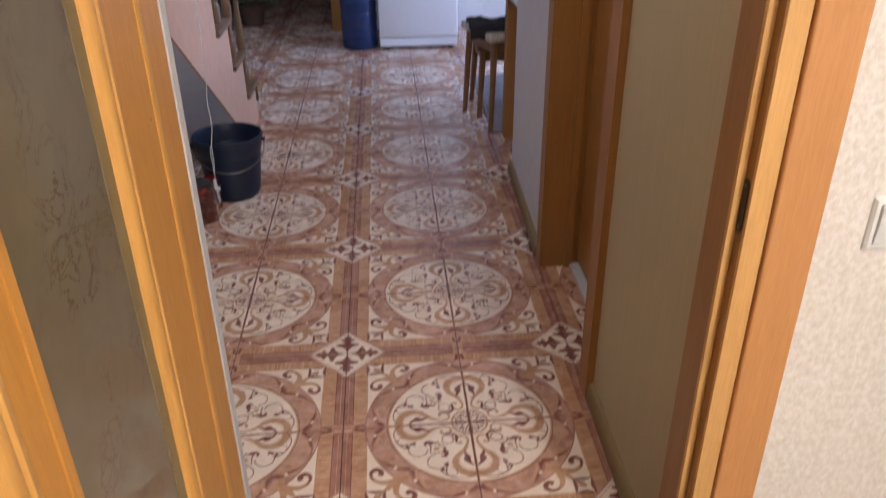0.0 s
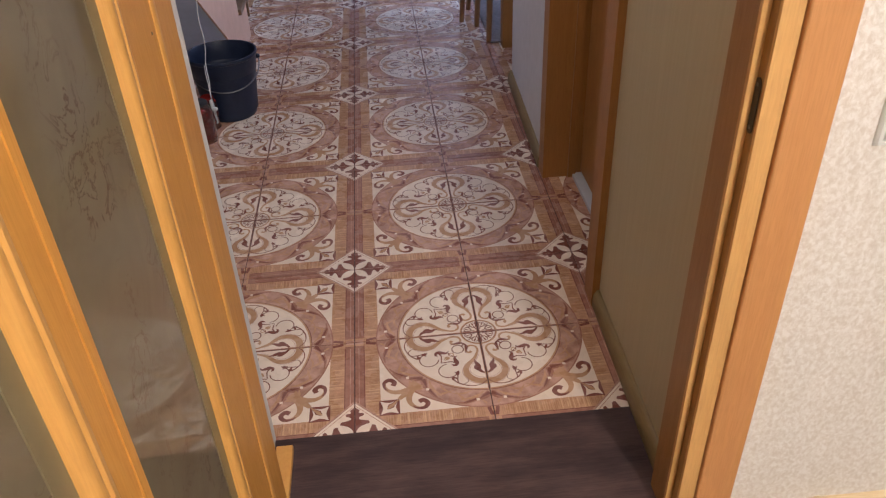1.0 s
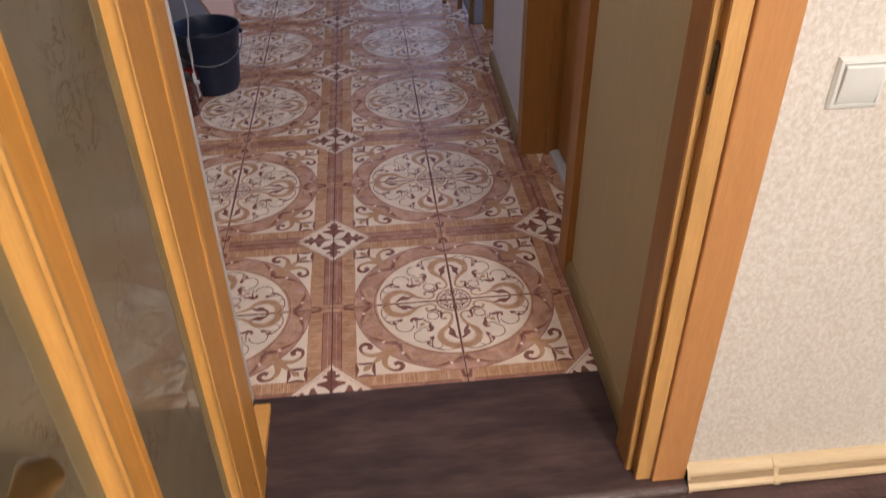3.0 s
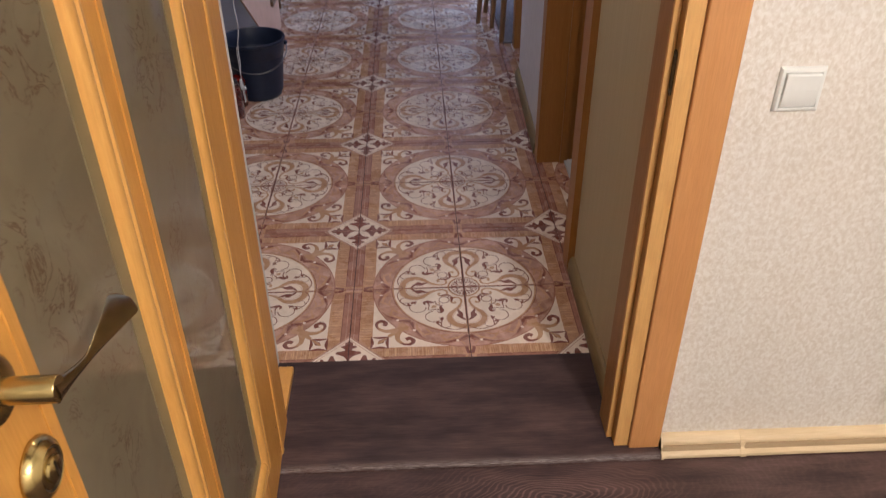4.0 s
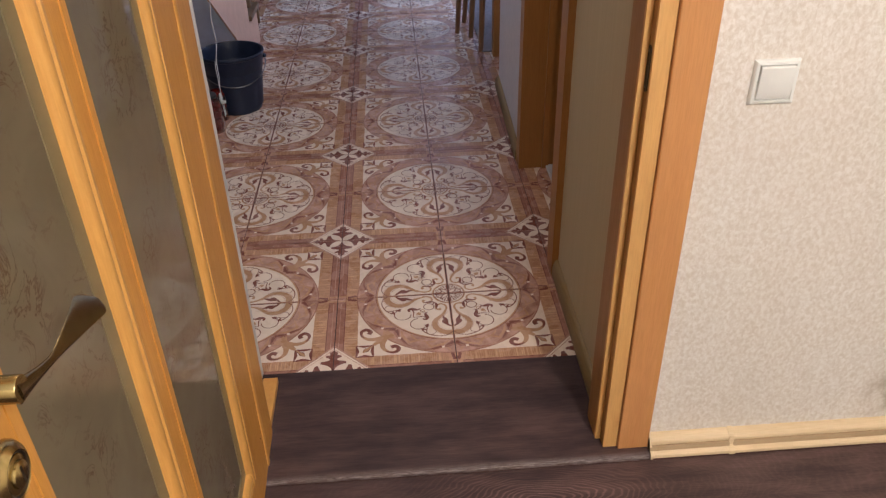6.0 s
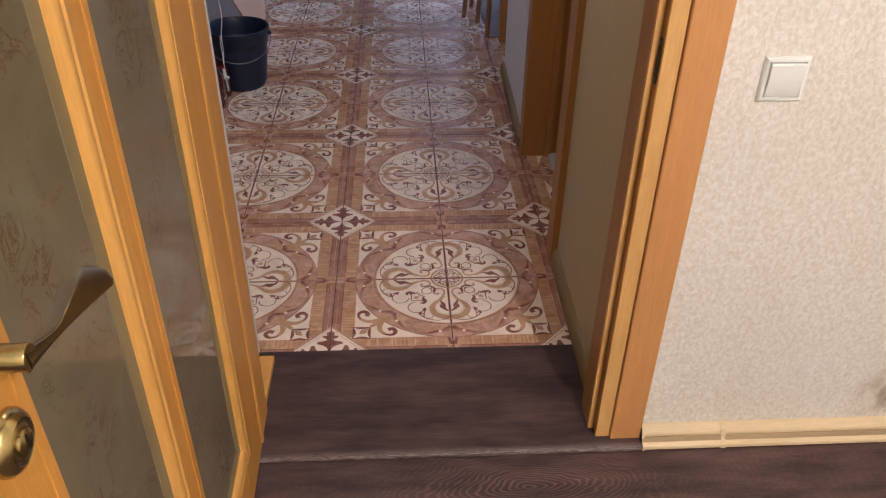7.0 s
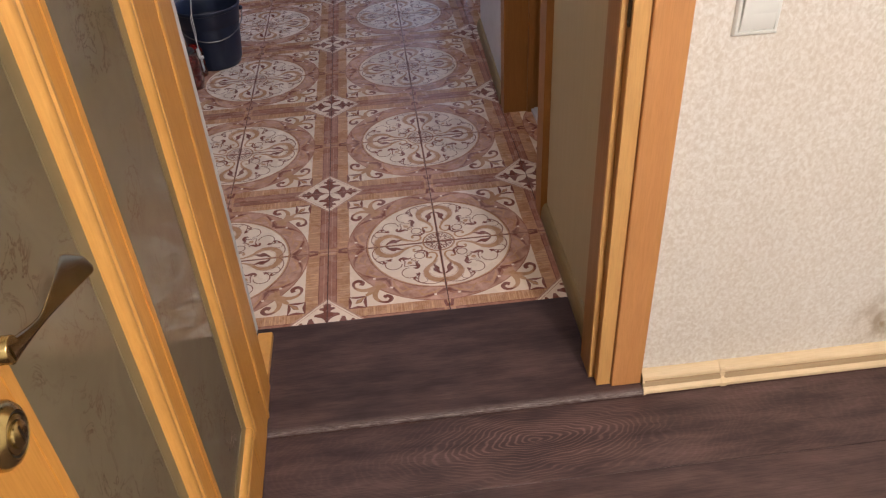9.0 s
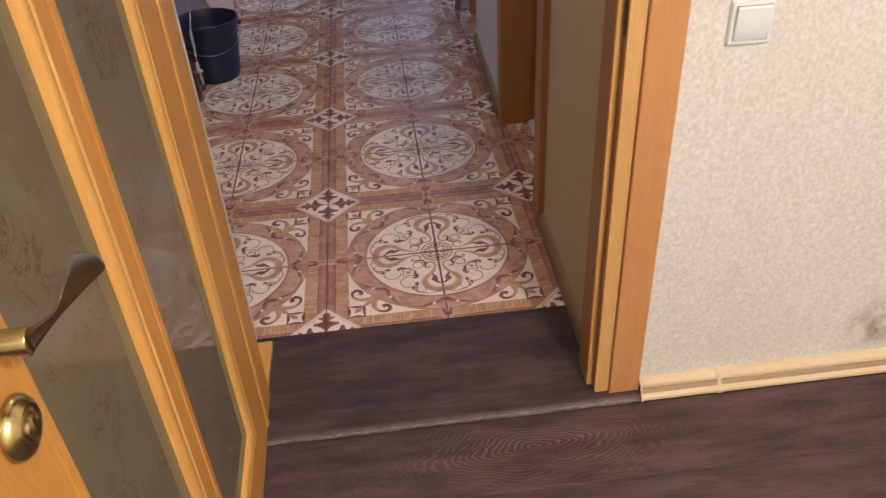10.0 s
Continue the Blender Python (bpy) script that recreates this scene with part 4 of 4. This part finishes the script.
def tile_mesh():
    """One tile: its corner at the origin carries a quarter of the lozenge, the far corner a quarter of the medallion."""
    g, verts, faces, mats = 0.0043, [], [], []
    order = ["cream", "tan", "strip", "ring", "scroll", "olive", "rib", "rib_light"]

    count = {}

    def face(pts, level, m, lift=None):
        if lift is None:
            count[level] = count.get(level, 0) + 1
            lift = 0.0000035 * (count[level] % 45)
        base = len(verts)
        verts.extend((min(max(a, g), 1 - g) * T, min(max(b, g), 1 - g) * T, 0.00018 * level + lift) for a, b in pts)
        faces.append(tuple(range(base, base + len(pts))))
        mats.append(order.index(m))

    def band(pts, widths, level, m):
        p = [Vector(q) for q in pts]
        left, right = [], []
        for i, q in enumerate(p):
            d = (p[min(i + 1, len(p) - 1)] - p[max(i - 1, 0)]).normalized()
            n = Vector((-d.y, d.x)) * (widths[i] if isinstance(widths, list) else widths) / 2
            left.append(q + n)
            right.append(q - n)
        count[level] = count.get(level, 0) + 3
        for i in range(len(p) - 1):
            face([left[i], right[i], right[i + 1], left[i + 1]], level, m, 0.0000035 * (count[level] % 45) + 0.0000012 * i)

    def smooth(pts, n=6):
        p = [Vector(q) for q in pts]
        p = [2 * p[0] - p[1]] + p + [2 * p[-1] - p[-2]]
        out = []
        for i in range(1, len(p) - 2):
            for k in range(n):
                t = k / n
                a, b, c, d = p[i - 1:i + 3]
                out.append(0.5 * ((2 * b) + (c - a) * t + (2 * a - 5 * b + 4 * c - d) * t * t + (3 * b - a - 3 * c + d) * t ** 3))
        return out + [p[-2]]

    def taper(n, a, b, c):
        return [a + (b - a) * 2 * t if t < 0.5 else b + (c - b) * (2 * t - 1) for t in (k / (n - 1) for k in range(n))]

    def pol(r, deg):
        a = radians(deg)
        return Vector((1 + r * math.cos(a), 1 + r * math.sin(a)))

    def arc(r, a0, a1, n=10):
        return [pol(r, a0 + (a1 - a0) * k / n) for k in range(n + 1)]

    def ring(r0, r1, a0, a1, level, m, n=16):
        o, i = arc(r1, a0, a1, n), arc(r0, a0, a1, n)
        for k in range(n):
            face([i[k], i[k + 1], o[k + 1], o[k]], level, m)

    def both(f):
        f(lambda a, b: (a, b))
        f(lambda a, b: (b, a))

    # body: bevelled slab under the print
    def slab():
        e = 0.006
        low = [(g, g, -0.008), (1 - g, g, -0.008), (1 - g, 1 - g, -0.008), (g, 1 - g, -0.008)]
        mid = [(x, y, -0.0006) for x, y, _ in low]
        top = [(g + e, g + e, 0), (1 - g - e, g + e, 0), (1 - g - e, 1 - g - e, 0), (g + e, 1 - g - e, 0)]
        base = len(verts)
        verts.extend((x * T, y * T, z) for x, y, z in low + mid + top)
        for lo, hi in ((0, 4), (4, 8)):
            for k in range(4):
                faces.append((base + lo + k, base + lo + (k + 1) % 4, base + hi + (k + 1) % 4, base + hi + k))
                mats.append(2)
        faces.append((base + 8, base + 9, base + 10, base + 11))
        mats.append(0)

    slab()
    B, D = 0.19, 0.078

    def borders(q):
        lo = 0.0 if q(0, 1) == (0, 1) else B
        # ribbed tan band in short cross-grained pieces, and the dark strip beside the joint
        face([q(D, lo if lo else 0), q(B, lo), q(B, 1), q(D, 1)], 1, "tan")
        face([q(0, 0 if not lo else D), q(D, 0 if not lo else D), q(D, 1), q(0, 1)], 1, "strip")
        if lo:
            face([q(D, D), q(B, B), q(B, B), q(D, B)], 1, "tan")
        rng = random.Random(11)
        t = lo + 0.02
        while t < 0.94:
            h = rng.uniform(0.004, 0.011)
            a, b = (D + 0.002, B - 0.002) if rng.random() < 0.7 else (D + rng.uniform(0.004, 0.05), B - rng.uniform(0.004, 0.04))
            face([q(a, t), q(b, t + rng.uniform(-0.003, 0.003)), q(b, t + h), q(a, t + h)], 2, rng.choice(("rib", "rib", "rib_light")))
            t += h + rng.uniform(0.003, 0.012)
        face([q(D - 0.007, 0.2), q(D, 0.2), q(D, 0.93), q(D - 0.007, 0.93)], 2, "scroll")
        face([q(0.030, 0.2), q(0.036, 0.2), q(0.036, 0.93), q(0.030, 0.93)], 2, "ring")
        # crossing ornament in the middle of the border
        face([q(0, 0.955), q(0.075, 0.955), q(0.075, 1), q(0, 1)], 3, "tan")
        face([q(0.004, 0.975), q(0.07, 0.975), q(0.07, 1), q(0.004, 1)], 4, "ring")
        face([q(0.09, 0.97), q(0.16, 0.955), q(0.20, 0.975), q(0.20, 1), q(0.09, 1)], 3, "scroll")
        face([q(0.12, 0.99), q(0.17, 0.982), q(0.17, 1), q(0.12, 1)], 4, "tan")

    both(borders)

    # ring of the medallion: dark leaves spread from each axis and diagonal to a small cream square
    ring(0.652, 0.826, 180, 270, 3, "ring", 24)
    ring(0.820, 0.830, 180, 270, 4, "strip", 24)
    ring(0.640, 0.656, 180, 270, 4, "olive", 24)
    ring(0.654, 0.660, 180, 270, 5, "scroll", 24)
    for node, sides in ((180, (1,)), (225, (1, -1)), (270, (-1,))):
        for s in sides:
            def ang(d):
                return node + s * d
            leaf = smooth([pol(0.684, ang(0.2)), pol(0.712, ang(2.5)), pol(0.738, ang(4.8)), pol(0.752, ang(7.0))], 4)
            band(leaf, taper(len(leaf), 0.052, 0.050, 0.022), 6, "strip")
            leaf = smooth([pol(0.690, ang(0.3)), pol(0.705, ang(2.5)), pol(0.742, ang(6.2))], 4)
            band(leaf, taper(len(leaf), 0.030, 0.026, 0.006), 7, "scroll")
            tail = smooth([pol(0.752, ang(8.4)), pol(0.775, ang(11.5)), pol(0.798, ang(15)), pol(0.812, ang(20))], 4)
            band(tail, taper(len(tail), 0.034, 0.028, 0.006), 6, "strip")
            band([p + Vector((0.002, 0.002)) for p in tail[:9]], taper(9, 0.016, 0.012, 0.004), 7, "scroll")
            c, h = pol(0.756, ang(7.6)), 0.0115
            face([c + Vector((-h, -h)), c + Vector((h, -h)), c + Vector((h, h)), c + Vector((-h, h))], 8, "cream")
            # lighter marbled ribbons
            for r0, r1, d0, d1, w in ((0.672, 0.770, 4, 17, 0.030), (0.790, 0.690, 13, 22, 0.022), (0.665, 0.720, 12, 22.4, 0.018), (0.800, 0.750, 3, 6, 0.02)):
                vein = smooth([pol(r0, ang(d0)), pol((r0 + r1) / 2 + 0.010, ang((d0 + d1) / 2 - 1)), pol(r1, ang(d1))], 4)
                band(vein, taper(len(vein), 0.006, w, 0.006), 4, "tan")

    # scrolls in the cream corner between ring and border
    strap = smooth([(0.475, 0.475), (0.42, 0.42), (0.365, 0.365), (0.325, 0.325)], 4)
    band(strap, taper(len(strap), 0.105, 0.055, 0.030), 8, "olive")
    m, h = 0.252, 0.075
    face([(m - h, m - h), (m + h, m - h), (m + h, m + h), (m - h, m + h)], 5, "scroll")
    star = []
    for k in range(4):
        a = radians(45 + 90 * k)
        star.append((m + 0.093 * math.cos(a), m + 0.093 * math.sin(a)))
        a = radians(62 + 90 * k)
        star.append((m + 0.059 * math.cos(a), m + 0.059 * math.sin(a)))
        a = radians(90 + 90 * k)
        star.append((m + 0.046 * math.cos(a), m + 0.046 * math.sin(a)))
        a = radians(118 + 90 * k)
        star.append((m + 0.059 * math.cos(a), m + 0.059 * math.sin(a)))
    face(star, 6, "cream")
    for wide, level, tint in ((0.050, 7, "scroll"), (0.032, 8, "olive")):
        drop = smooth([(m + 0.070, m + 0.070), (m + 0.026, m + 0.026), (m + 0.002, m + 0.002), (m - 0.016, m - 0.016)], 4)
        band(drop, taper(len(drop), 0.006, wide, 0.008), level, tint)

    def corner(q):
        curl = smooth([q(0.425, 0.425), q(0.400, 0.345), q(0.405, 0.280), q(0.445, 0.232), q(0.500, 0.226), q(0.525, 0.262), q(0.500, 0.292), q(0.474, 0.276)], 5)
        band(curl, taper(len(curl), 0.058, 0.020, 0.026), 5, "olive")
        end = smooth([q(0.425, 0.245), q(0.455, 0.222), q(0.508, 0.222), q(0.534, 0.262), q(0.504, 0.298), q(0.470, 0.284)], 5)
        band(end, taper(len(end), 0.006, 0.034, 0.040), 6, "scroll")

    both(corner)

    # cream disc: hearts on the axes, vines and flowers on the diagonal, rosette in the middle
    R = 0.64

    def wings(q0):
        def q(r, w):
            return q0(r * R, w * R)

        def line(pts, widths, level, m, n=4):
            p = smooth([q(*a) for a in pts], n)
            band(p, taper(len(p), *[v * R for v in widths]) if isinstance(widths, tuple) else widths * R, level, m)

        h = smooth([q(0.88, 0.0), q(0.864, 0.112), q(0.795, 0.200), q(0.690, 0.236), q(0.582, 0.200), q(0.492, 0.120), q(0.410, 0.078), q(0.335, 0.055), q(0.268, 0.075), q(0.244, 0.135), q(0.278, 0.190), q(0.335, 0.198), q(0.372, 0.165), q(0.350, 0.132)], 5)
        n = len(h)
        band(h, [R * (0.094 - 0.012 * min(1, k / (0.2 * n)) - 0.054 * min(1, max(0, k / n - 0.18) / 0.30) + (0.012 if k > 0.93 * n else 0)) for k in range(n)], 2, "olive")
        line([(0.935, 0.0), (0.917, 0.128), (0.832, 0.238), (0.694, 0.281), (0.558, 0.230)], 0.006, 3, "ring")
        line([(0.825, 0.0), (0.806, 0.092), (0.752, 0.160), (0.684, 0.188), (0.604, 0.162), (0.508, 0.092), (0.420, 0.050)], 0.006, 3, "ring")
        # a pair of drop leaves on a stalk inside the heart
        line([(0.500, 0.118), (0.548, 0.108), (0.598, 0.088), (0.648, 0.082), (0.702, 0.070), (0.748, 0.020)], (0.006, 0.070, 0.022), 4, "scroll", 5)
        line([(0.610, 0.130), (0.648, 0.112), (0.690, 0.092)], (0.006, 0.056, 0.030), 5, "scroll")
        line([(0.740, 0.014), (0.830, 0.006), (0.880, 0.003)], 0.010, 5, "olive")
        # two stems that cross outside the heart
        line([(0.870, 0.010), (0.930, 0.085), (0.945, 0.185), (0.915, 0.290), (0.868, 0.360), (0.815, 0.400), (0.790, 0.388), (0.803, 0.360)], (0.010, 0.016, 0.022), 5, "scroll")
        line([(0.800, 0.232), (0.872, 0.235), (0.905, 0.290), (0.880, 0.345), (0.820, 0.352), (0.755, 0.345), (0.690, 0.372)], (0.006, 0.014, 0.014), 6, "scroll")
        line([(0.822, 0.412), (0.786, 0.400), (0.796, 0.362)], (0.012, 0.042, 0.016), 6, "scroll")
        # arrow-shaped bud where the stem meets the loop
        line([(0.752, 0.330), (0.706, 0.338), (0.672, 0.322)], (0.006, 0.044, 0.004), 6, "scroll")
        line([(0.700, 0.318), (0.716, 0.362)], (0.026, 0.026, 0.006), 7, "scroll")
        # round loop of the vine, joined to its twin on the diagonal
        loop = [q(0.662 + 0.114 * math.cos(a), 0.448 + 0.114 * math.sin(a)) for a in (radians(-66 + 11 * k) for k in range(23))]
        band(loop, 0.0082, 5, "scroll")
        # tulip with broad wings, open towards the rosette
        line([(0.572, 0.385), (0.578, 0.350), (0.540, 0.330), (0.494, 0.342), (0.446, 0.350), (0.412, 0.318)], (0.012, 0.062, 0.008), 6, "scroll", 5)
        line([(0.556, 0.398), (0.574, 0.372), (0.566, 0.345)], (0.006, 0.034, 0.020), 7, "scroll")
        line([(0.530, 0.356), (0.508, 0.400), (0.512, 0.455), (0.520, 0.516)], (0.018, 0.014, 0.010), 6, "scroll")
        line([(0.420, 0.345), (0.412, 0.378), (0.388, 0.388)], (0.008, 0.018, 0.006), 6, "scroll")
        line([(0.420, 0.418), (0.448, 0.425), (0.478, 0.470)], (0.008, 0.034, 0.006), 5, "olive")
        # slim leaves that hold the bud ring
        line([(0.205, 0.205), (0.240, 0.190), (0.300, 0.188), (0.372, 0.205)], (0.010, 0.042, 0.006), 6, "scroll")
        line([(0.200, 0.215), (0.232, 0.235), (0.250, 0.262)], (0.012, 0.014, 0.006), 6, "scroll")

    wings(lambda r, w: (1 - r, 1 - w))
    wings(lambda r, w: (1 - w, 1 - r))
    for c, size, wide, m in ((0.296, 0.072, 0.0085, "scroll"), (0.385, 0.030, 0.008, "olive")):
        band([(1 - R * (c + size * math.cos(a)), 1 - R * (c + size * math.sin(a))) for a in (0.4 * k for k in range(17))], wide, 5, m)
    ring(0.138, 0.150, 180, 270, 2, "olive", 14)
    ring(0.134, 0.139, 180, 270, 3, "scroll", 14)
    ring(0.012, 0.020, 180, 270, 2, "scroll", 8)
    for d in (202.5, 247.5):
        band([pol(0.030, d), pol(0.060, d), pol(0.082, d)], 0.007, 3, "scroll")
        for s in (-1, 1):
            leaf = smooth([pol(0.058, d), pol(0.078, d + s * 14), pol(0.104, d + s * 15), pol(0.122, d + s * 5)], 4)
            band(leaf, taper(len(leaf), 0.005, 0.013, 0.005), 4, "scroll")
        leaf = smooth([pol(0.085, d), pol(0.105, d), pol(0.128, d)], 3)
        band(leaf, taper(len(leaf), 0.006, 0.014, 0.005), 5, "scroll")
    for d in (186, 225, 264):
        leaf = smooth([pol(0.090, d), pol(0.108, d), pol(0.126, d)], 3)
        band(leaf, taper(len(leaf), 0.005, 0.009, 0.007), 4, "scroll")

    # lozenge
    L = 0.345
    face([(0, 0), (L, 0), (0, L)], 5, "cream")
    for o, w, m in ((L, 0.016, "ring"), (L - 0.016, 0.004, "scroll"), (L - 0.044, 0.007, "ring")):
        face([(o - w, 0), (o, 0), (0, o), (0, o - w)], 6, m)

    def fleur(q0):
        def q(a, b):
            return q0(a * 1.14, b * 1.14)
        half = smooth([q(0.022, 0.004), q(0.060, 0.016), q(0.090, 0.044), q(0.100, 0.080), q(0.112, 0.092), q(0.130, 0.084), q(0.136, 0.056), q(0.148, 0.026), q(0.164, 0.030), q(0.178, 0.056), q(0.196, 0.052), q(0.200, 0.026), q(0.222, 0.030), q(0.236, 0.016), q(0.250, 0.0)], 3)
        spine = []
        for p in half:
            far = max(p) if not spine else max(max(spine[-1]), max(p))
            spine.append(q0(far, 0))
        for k in range(len(half) - 1):
            face([spine[k], spine[k + 1], half[k + 1], half[k]], 7, "scroll")

    both(fleur)
    face([(0.008, 0.008), (0.048, 0.014), (0.098, 0.050), (0.116, 0.082), (0.122, 0.122), (0.082, 0.116), (0.050, 0.098), (0.014, 0.048)], 9, "cream")

    me = bpy.data.meshes.new("tile")
    me.from_pydata(verts, [], faces)
    for name in order:
        me.materials.append(M[name])
    me.polygons.foreach_set("material_index", mats)
    # turn every printed face upwards
    bm = bmesh.new()
    bm.from_mesh(me)
    bm.normal_update()
    flip = [f for f in bm.faces if f.normal.z < -0.01 and min(v.co.z for v in f.verts) > -0.005]
    bmesh.ops.reverse_faces(bm, faces=flip)
    bm.to_mesh(me)
    bm.free()
    return me


def tiles():
    me = tile_mesh()
    for j in range(0, 21):
        for i in range(-5, 8):
            hidden = (i >= 3 and j < 6) or (i > 0 and j >= 15) or (j < 5 and i < -3)
            if hidden:
                continue
            ob = new("tile", me)
            ob.parent = floor_hall
            rot = {(0, 0): 0, (1, 0): 90, (1, 1): 180, (0, 1): 270}[(i % 2, j % 2)]
            dx, dy = {0: (0, 0), 90: (T, 0), 180: (T, T), 270: (0, T)}[rot]
            ob.matrix_local = pose(i * T + dx, j * T + dy, random.uniform(-0.0004, 0.0002), 0, 0, rot)


tiles()
